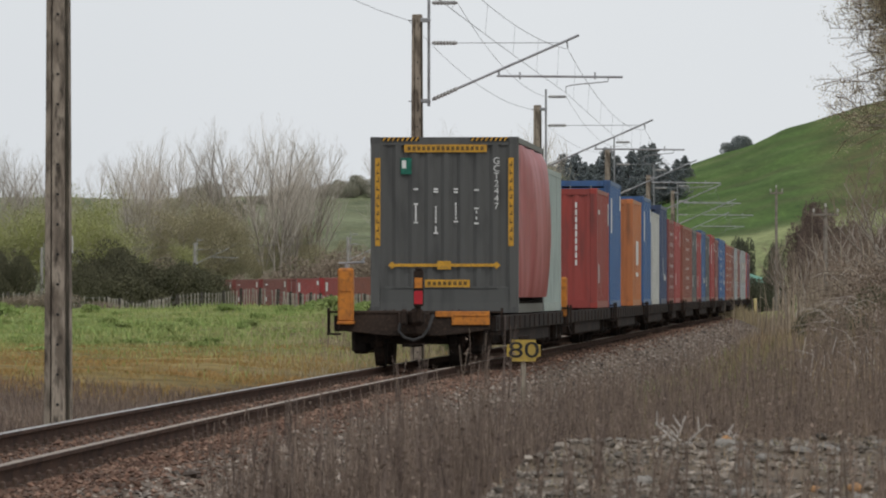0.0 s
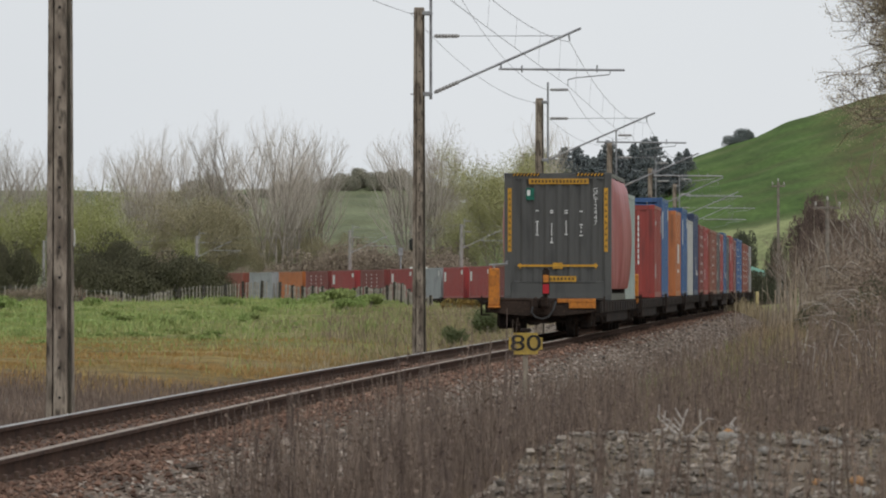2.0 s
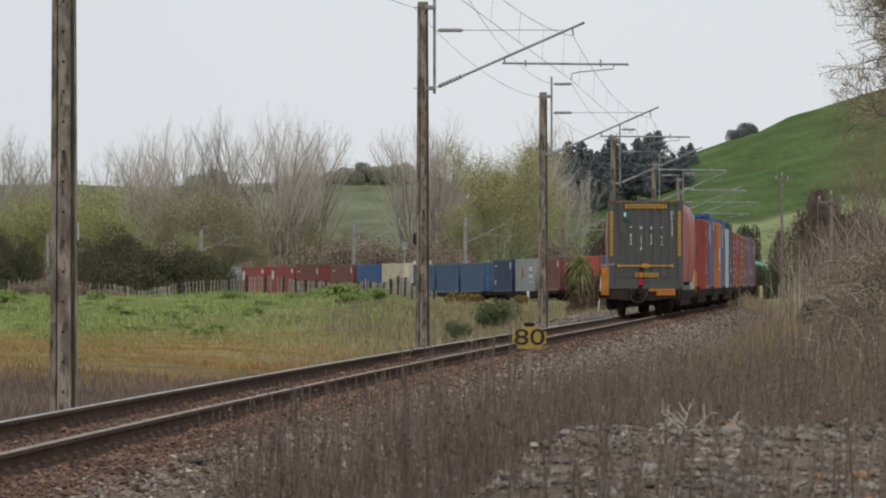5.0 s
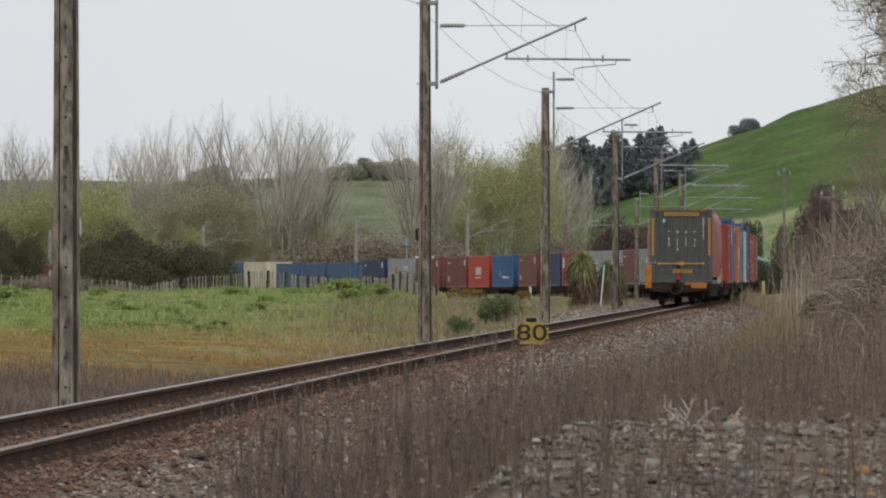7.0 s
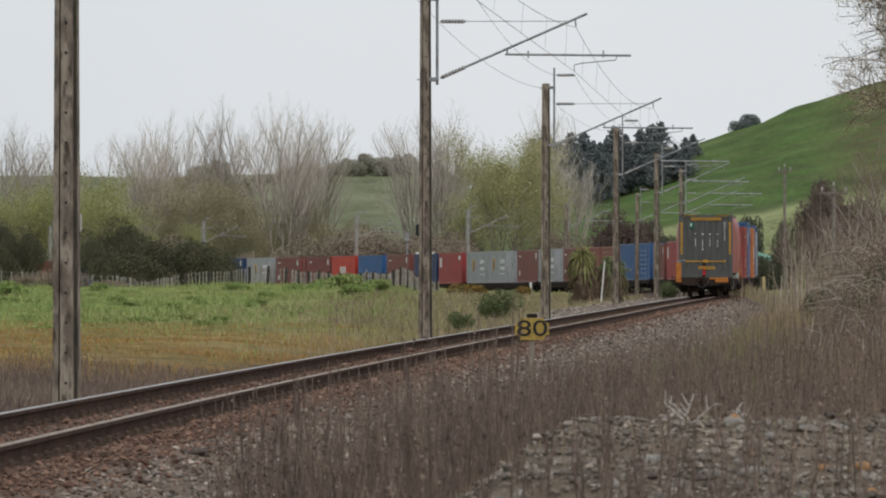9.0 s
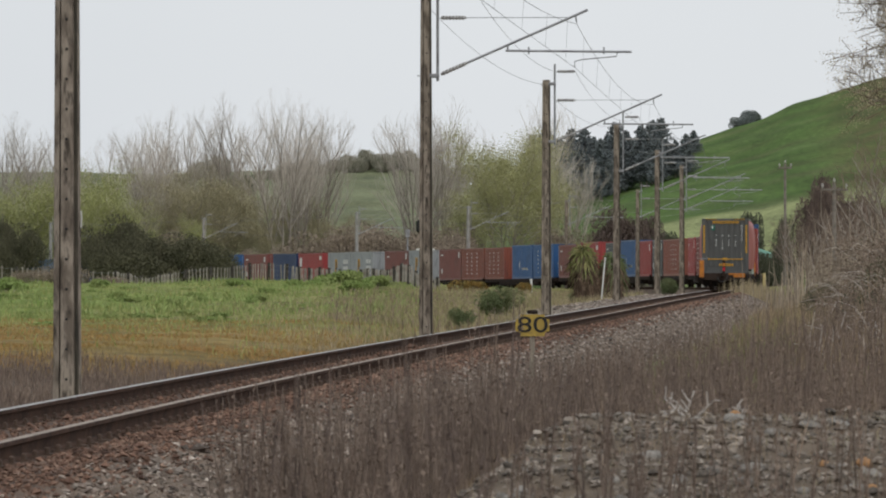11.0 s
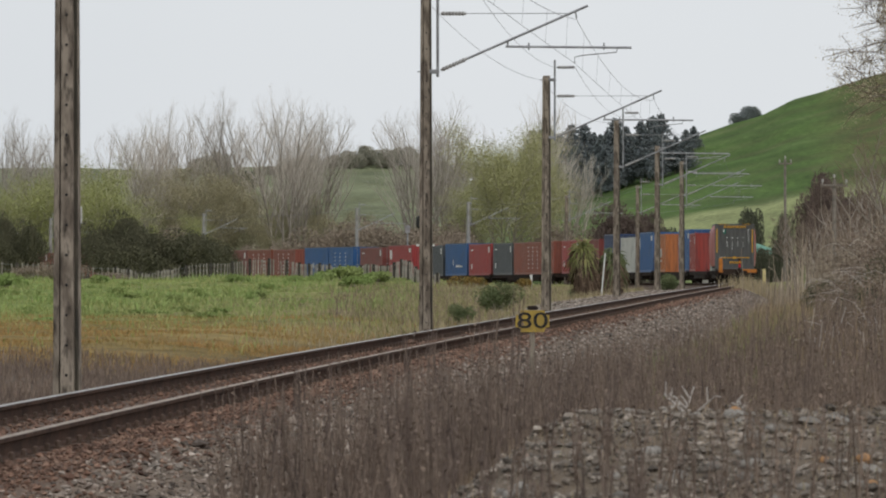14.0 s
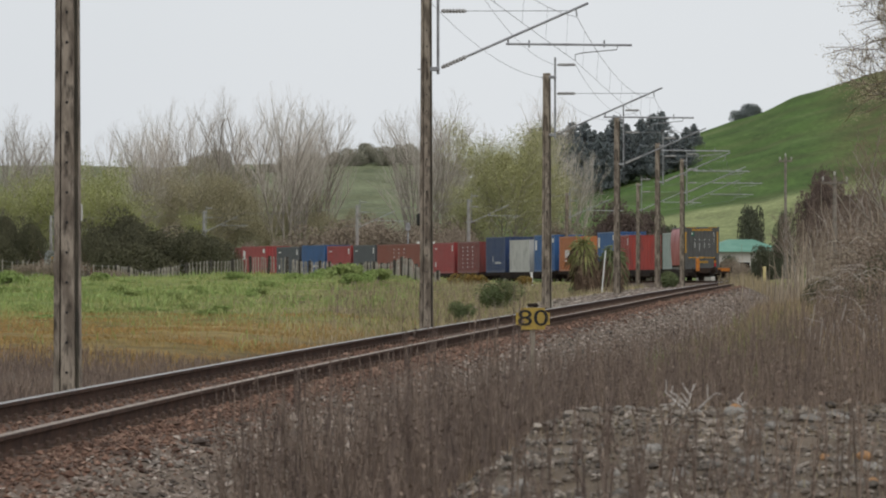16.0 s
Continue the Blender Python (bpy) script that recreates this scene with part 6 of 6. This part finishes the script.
def stones(name, label, x, y, r, mat, rounded=True, lift=0.3):
    bv, bf = round_ball() if rounded else (np.array(BALL, float), BALL_F)
    n, m = len(x), len(bv)
    sc = r[:, None] * (0.65 + 0.6 * rng.random((n, 3)))
    sc[:, 2] *= 0.58
    v = bv[None] * sc[:, None, :] * (1 + rng.normal(0, 0.13, (n, m, 1)))
    a = rng.uniform(0, 2 * math.pi, n)
    c, s = np.cos(a)[:, None], np.sin(a)[:, None]
    tl = rng.normal(0, 0.35, (n, 1))
    X, Y, Z = v[..., 0] * c - v[..., 1] * s, v[..., 0] * s + v[..., 1] * c, v[..., 2]
    X, Z = X * np.cos(tl) - Z * np.sin(tl), X * np.sin(tl) + Z * np.cos(tl)
    z = ground_z(x, y) + r * lift
    v = np.stack([X + x[:, None], Y + y[:, None], Z + z[:, None]], -1).reshape(-1, 3)
    f = (np.array(bf)[None] + (np.arange(n) * m)[:, None, None]).reshape(-1, 3)
    return tagged(stuff(name, v.tolist(), f.tolist(), mat, smooth=False), label, "stones", kind="stuff")


def make_stones():
    # ballast on the bed and the near slope
    s = -75 + 190 * rng.random(76000) ** 1.35
    q = np.where(rng.random(len(s)) < 0.82, rng.uniform(0.75, 3.3, len(s)), rng.uniform(-2.9, 0.75, len(s)))
    s[:7000] = rng.uniform(90, 260, 7000)
    s[7000:35000] = rng.uniform(-75, 0, 28000)
    q[7000:13000] = rng.uniform(0.68, 1.7, 6000)
    q[13000:18000] = rng.uniform(-0.48, 0.48, 5000)
    s[35000:43000] = rng.uniform(55, 230, 8000)
    q[35000:43000] = -1.5 - 3.0 * rng.random(8000) ** 0.8
    th = np.interp(s, TS, TH)
    x, y = np.interp(s, TS, TX) + q * np.cos(th), np.interp(s, TS, TY) - q * np.sin(th)
    r = np.exp(rng.normal(math.log(0.0195), 0.4, len(s))) * (1 + 0.004 * np.clip(s + 40, 0, 200))
    k = np.abs(np.abs(q) - 0.565) >= 0.14
    rusty = np.abs(q) < 1.15 + 0.6 * rng.random(len(q))
    stones("ballast_stones", "brown and grey broken ballast stones", x[k & ~rusty], y[k & ~rusty], r[k & ~rusty], M_BALLAST, False, 0.25)
    stones("rusty_ballast", "rust-stained ballast stones between the sleepers", x[k & rusty], y[k & rusty], r[k & rusty] * 0.85, M_RUSTBALLAST, False, 0.4)
    # heap
    x, y = in_view(56000, 18.5, 36.5, -0.07, 0.09, 0.9)
    e = -0.35 + 0.1 * (y - 23)
    k = rng.random(len(x)) < step(x, e - 1.3, e)
    x, y = x[k], y[k]
    r = np.exp(rng.normal(math.log(0.0088), 0.6, len(x)))
    k = r > 0.014
    stones("gravel", "grey river gravel of the heap", x[k], y[k], np.minimum(r[k], 0.036), M_STONE, True, 0.3)
    stones("fine_gravel", "fine brown-grey gravel of the heap", x[~k], y[~k], r[~k], M_STONE, False, 0.4)
    # single larger stones
    bv, bf = round_ball()
    meshes = []
    for k in range(9):
        me = bpy.data.meshes.new("stone")
        sc = np.array((1, 0.8, 0.62)) * (0.8 + 0.4 * rng.random(3))
        me.from_pydata((bv * sc * (1 + rng.normal(0, 0.09, (len(bv), 1)))).tolist(), [], bf)
        me.polygons.foreach_set("use_smooth", [True] * len(me.polygons))
        me.materials.append(M_STONES[0 if k < 4 else 1 if k < 8 else 2])
        meshes.append(me)
    sx, sy = in_view(130, 23, 33, -0.02, 0.08)
    for i in range(len(sx)):
        if sx[i] < -0.5 + 0.1 * (sy[i] - 23):
            continue
        k = i % 9 if i % 18 != 17 else 1
        r = min(0.062, float(np.exp(rng.normal(math.log(0.034), 0.4))))
        ob = tagged(new("stone", meshes[k]), "rounded " + ("grey", "pale grey", "orange-brown")[0 if k < 4 else 1 if k < 8 else 2] + " stone lying on the gravel heap", "stone", "stones on the heap")
        ob.matrix_basis = pose(sx[i], sy[i], gz(sx[i], sy[i]) + r * 0.25, rng.uniform(-20, 20), rng.uniform(-20, 20), rng.uniform(0, 360)) @ Matrix.Diagonal((r, r, r, 1))


make_stones()


def make_slabs():
    """Broad flat rocks half sunk in the heap."""
    bv, bf = round_ball()
    rg = np.random.default_rng(17)
    for x, y, w in ((0.25, 24.2, 0.085), (0.42, 24.6, 0.06), (-0.02, 25.0, 0.06), (0.1, 23.6, 0.05), (-0.3, 23.0, 0.07), (1.95, 30.5, 0.06), (2.12, 30.6, 0.05), (1.62, 30.8, 0.05), (0.62, 25.6, 0.05), (1.95, 25.2, 0.055), (1.9, 26.4, 0.05)):
        me = bpy.data.meshes.new("rock")
        sc = np.array((1.15, 0.8, 0.36)) * (0.85 + 0.3 * rg.random(3))
        me.from_pydata((bv * sc * (1 + rg.normal(0, 0.1, (len(bv), 1)))).tolist(), [], bf)
        me.materials.append(M_STONES[0 if w > 0.052 else 1])
        ob = tagged(new("rock", me), "broad flat grey rock half sunk in the gravel", "rock", "rocks in the heap")
        ob.matrix_basis = pose(x, y, gz(x, y) + 0.012, rg.uniform(-4, 16), rg.uniform(-14, 14), rg.uniform(-30, 30)) @ Matrix.Diagonal((w, w, w, 1))


make_slabs()


def make_driftwood(x, y, seed, size):
    rg = np.random.default_rng(seed)
    out = []
    for k in range(4):
        d = np.array((rg.uniform(-0.9, 0.9), rg.normal(0, 0.3), rg.uniform(0.5, 1.0)))
        grow(out, rg, np.array((rg.uniform(-0.08, 0.08), 0, 0.0)), d / np.linalg.norm(d), size, 0.012, 0, 1, (0.6,), 0.0, (3,))
    ob = new("dead_branch")
    for level, pts, radii in out:
        V, F = [], []
        limb(V, F, pts, [max(0.004, r) for r in radii], 5)
        stuff("bough" if level == 0 else "twig", V, F, M_DRIFT, ob)
    ob.matrix_basis = Matrix.Translation((x, y, gz(x, y) - 0.02))
    return tagged(ob, "bleached dead branch lying among the dry weeds", "branch", "dead branches")


make_driftwood(1.4, 32.8, 3, 0.17)
make_driftwood(1.7, 32.8, 8, 0.12)
make_driftwood(4.87, 70.0, 12, 0.55)
make_driftwood(4.95, 66.0, 15, 0.5)
make_driftwood(5.37, 70.0, 18, 0.8)
make_driftwood(4.8, 68.0, 22, 0.7)


# ---- small railway and roadside things ----
def make_poles():
    wood = material("grey_pole_wood", (0.24, 0.21, 0.18), (0.17, 0.15, 0.13), scale=3, fine=12, rough=0.9)

    porcelain = material("dirty_porcelain", (0.42, 0.40, 0.37), (0.32, 0.30, 0.27), scale=5, rough=0.4)

    def pole(x, y, top, w):
        p = tagged(new("power_pole"), "grey timber power pole with a crossarm and white insulators", "pole", "power poles")
        p.matrix_basis = Matrix.Translation((x, y, gz(x, y)))
        h = top - gz(x, y)
        bm = new_bm()
        tube(bm, [(0, 0, -0.3), (0, 0, h)], [0.14, 0.1], 10)
        part("shaft", bm, wood, p)
        bm = new_bm()
        box(bm, (0, -0.12, h - 0.35), (w, 0.1, 0.12), 0.01)
        part("crossarm", bm, wood, p)
        for k, dx in enumerate((-w / 2 + 0.08, 0.0, w / 2 - 0.08)):
            bm = new_bm()
            z = h + 0.0 if k == 1 else h - 0.29
            lathe(bm, (dx, -0.12 if k != 1 else 0, z), (dx, -0.12 if k != 1 else 0, z + 0.3), [(0, 0.02), (0.3, 0.02), (0.35, 0.07), (0.6, 0.065), (0.62, 0.045), (0.65, 0.065), (0.95, 0.045), (1, 0.02)], 10)
            part("insulator", bm, porcelain, p, "white insulator")
    pole(21.85, 320.0, 5.76, 1.5)
    pole(28.05, 470.0, 9.54, 1.1)
    # signal behind the second mast
    s = tagged(new("railway_signal"), "railway signal with a black head and white board", "signal")
    x, y = -1.45, 440.0
    g = gz(x, y)
    s.matrix_basis = Matrix.Translation((x, y, g))
    bm = new_bm()
    tube(bm, [(0, 0, -0.3), (0, 0, 4.92 - g)], 0.06, 8)
    part("post", bm, M_GALV, s)
    bm = new_bm()
    box(bm, (-0.5, -0.1, 4.18 - g), (0.36, 0.25, 0.95), 0.12)
    part("signal_head", bm, M_BLACK, s, "black rounded signal head")
    bm = new_bm()
    box(bm, (0.03, -0.1, 2.4 - g), (1.4, 0.05, 0.95))
    bmesh.ops.bevel(bm, geom=[e for e in bm.edges if abs(e.verts[0].co.y - e.verts[1].co.y) > 0.01], offset=0.4, segments=5, affect="EDGES")
    part("board", bm, M_WHITE, s, "plain white rounded board")
    b = tagged(new("equipment_post"), "pale post with a small cabinet beside the railway", "post")
    x, y = -3.18, 500.0
    g = gz(x, y)
    b.matrix_basis = Matrix.Translation((x, y, g))
    bm = new_bm()
    tube(bm, [(0, 0, -0.3), (0, 0, 4.34 - g)], 0.08, 8)
    part("post", bm, M_GALV, b)
    bm = new_bm()
    box(bm, (0, -0.1, 3.95 - g), (0.4, 0.3, 0.7), 0.03)
    part("cabinet", bm, M_GALV, b)
    # leaning white pole beside the palm
    st = tagged(new("white_pole"), "thin leaning white pole beside the palm", "pole")
    x, y = 6.75, 246.0
    bm = new_bm()
    tube(bm, [(0, 0, -0.2), (0.19, 0, 1.51 - gz(x, y))], 0.03, 8)
    part("shaft", bm, M_WHITE, st)
    st.matrix_basis = Matrix.Translation((x, y, gz(x, y)))
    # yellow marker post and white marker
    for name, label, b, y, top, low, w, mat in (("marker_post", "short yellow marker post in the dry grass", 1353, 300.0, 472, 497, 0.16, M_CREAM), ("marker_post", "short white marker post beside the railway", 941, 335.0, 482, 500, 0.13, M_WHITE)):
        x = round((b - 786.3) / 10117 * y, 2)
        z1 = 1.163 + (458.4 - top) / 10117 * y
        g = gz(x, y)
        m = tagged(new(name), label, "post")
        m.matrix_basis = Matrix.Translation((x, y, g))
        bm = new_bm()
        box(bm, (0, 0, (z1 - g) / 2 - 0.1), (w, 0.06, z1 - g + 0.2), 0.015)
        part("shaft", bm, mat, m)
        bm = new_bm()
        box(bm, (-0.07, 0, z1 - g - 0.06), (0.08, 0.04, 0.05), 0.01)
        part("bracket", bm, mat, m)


make_poles()


def make_house():
    x, y = 28.99, 560.0
    g = gz(x, y)
    h = tagged(new("farm_house"), "low white farm house with a pale green metal roof", "house")
    h.matrix_basis = Matrix.Translation((x, y, g)) @ Matrix.Rotation(0.2, 4, "Z")
    roof_m = material("green_metal_roof", (0.095, 0.24, 0.175), (0.13, 0.28, 0.21), scale=1, fine=6, rough=0.5)
    eave, ridge = 1.85 - g, 3.06 - g
    bm = new_bm()
    box(bm, (0, 0, eave / 2), (7.4, 6, eave))
    wall = part("wall", bm, material("house_wall", (0.46, 0.44, 0.41), (0.36, 0.34, 0.31), scale=0.8, fine=6, rough=0.8), h)
    bm = new_bm()
    c = [bm.verts.new(p) for p in ((-4.1, -3.4, eave), (4.1, -3.4, eave), (4.1, 3.4, eave), (-4.1, 3.4, eave), (-1.3, 0, ridge), (1.3, 0, ridge))]
    for f in ((0, 1, 5, 4), (1, 2, 5), (2, 3, 4, 5), (3, 0, 4), (3, 2, 1, 0)):
        bm.faces.new([c[i] for i in f])
    part("roof", bm, roof_m, h, "pale green hipped metal roof")
    for dx in (-2.4, -0.3, 1.9):
        bm = new_bm()
        box(bm, (dx, -3.02, eave * 0.55), (1.1, 0.06, 1.0))
        win = part("window", bm, M_WHITE, h)
        bm = new_bm()
        box(bm, (dx, -3.06, eave * 0.55), (0.95, 0.02, 0.85))
        part("pane", bm, M_STEEL, win, "dark window pane")


make_house()


def motions():
    speed, gain = 18.024, 0.0996
    for thing, a, b, off, up in RUNNING:
        rows = []
        for k in range(17):
            t = float(k)
            s = speed * t + gain * t * t / 2
            p, q = on_track(s + a + 2.3), on_track(s + b - 2.3)
            f = (q - p).normalized()
            r = f.cross(Vector((0, 0, 1))).normalized()
            u = r.cross(f)
            c = (p + q) / 2 + f * off + u * up
            if thing.name in FLIPPED:
                r, f = -r, -f
            rows.append((t, Matrix(((r.x, f.x, u.x, c.x), (r.y, f.y, u.y, c.y), (r.z, f.z, u.z, c.z), (0, 0, 0, 1)))))
        walk(thing, rows)


motions()
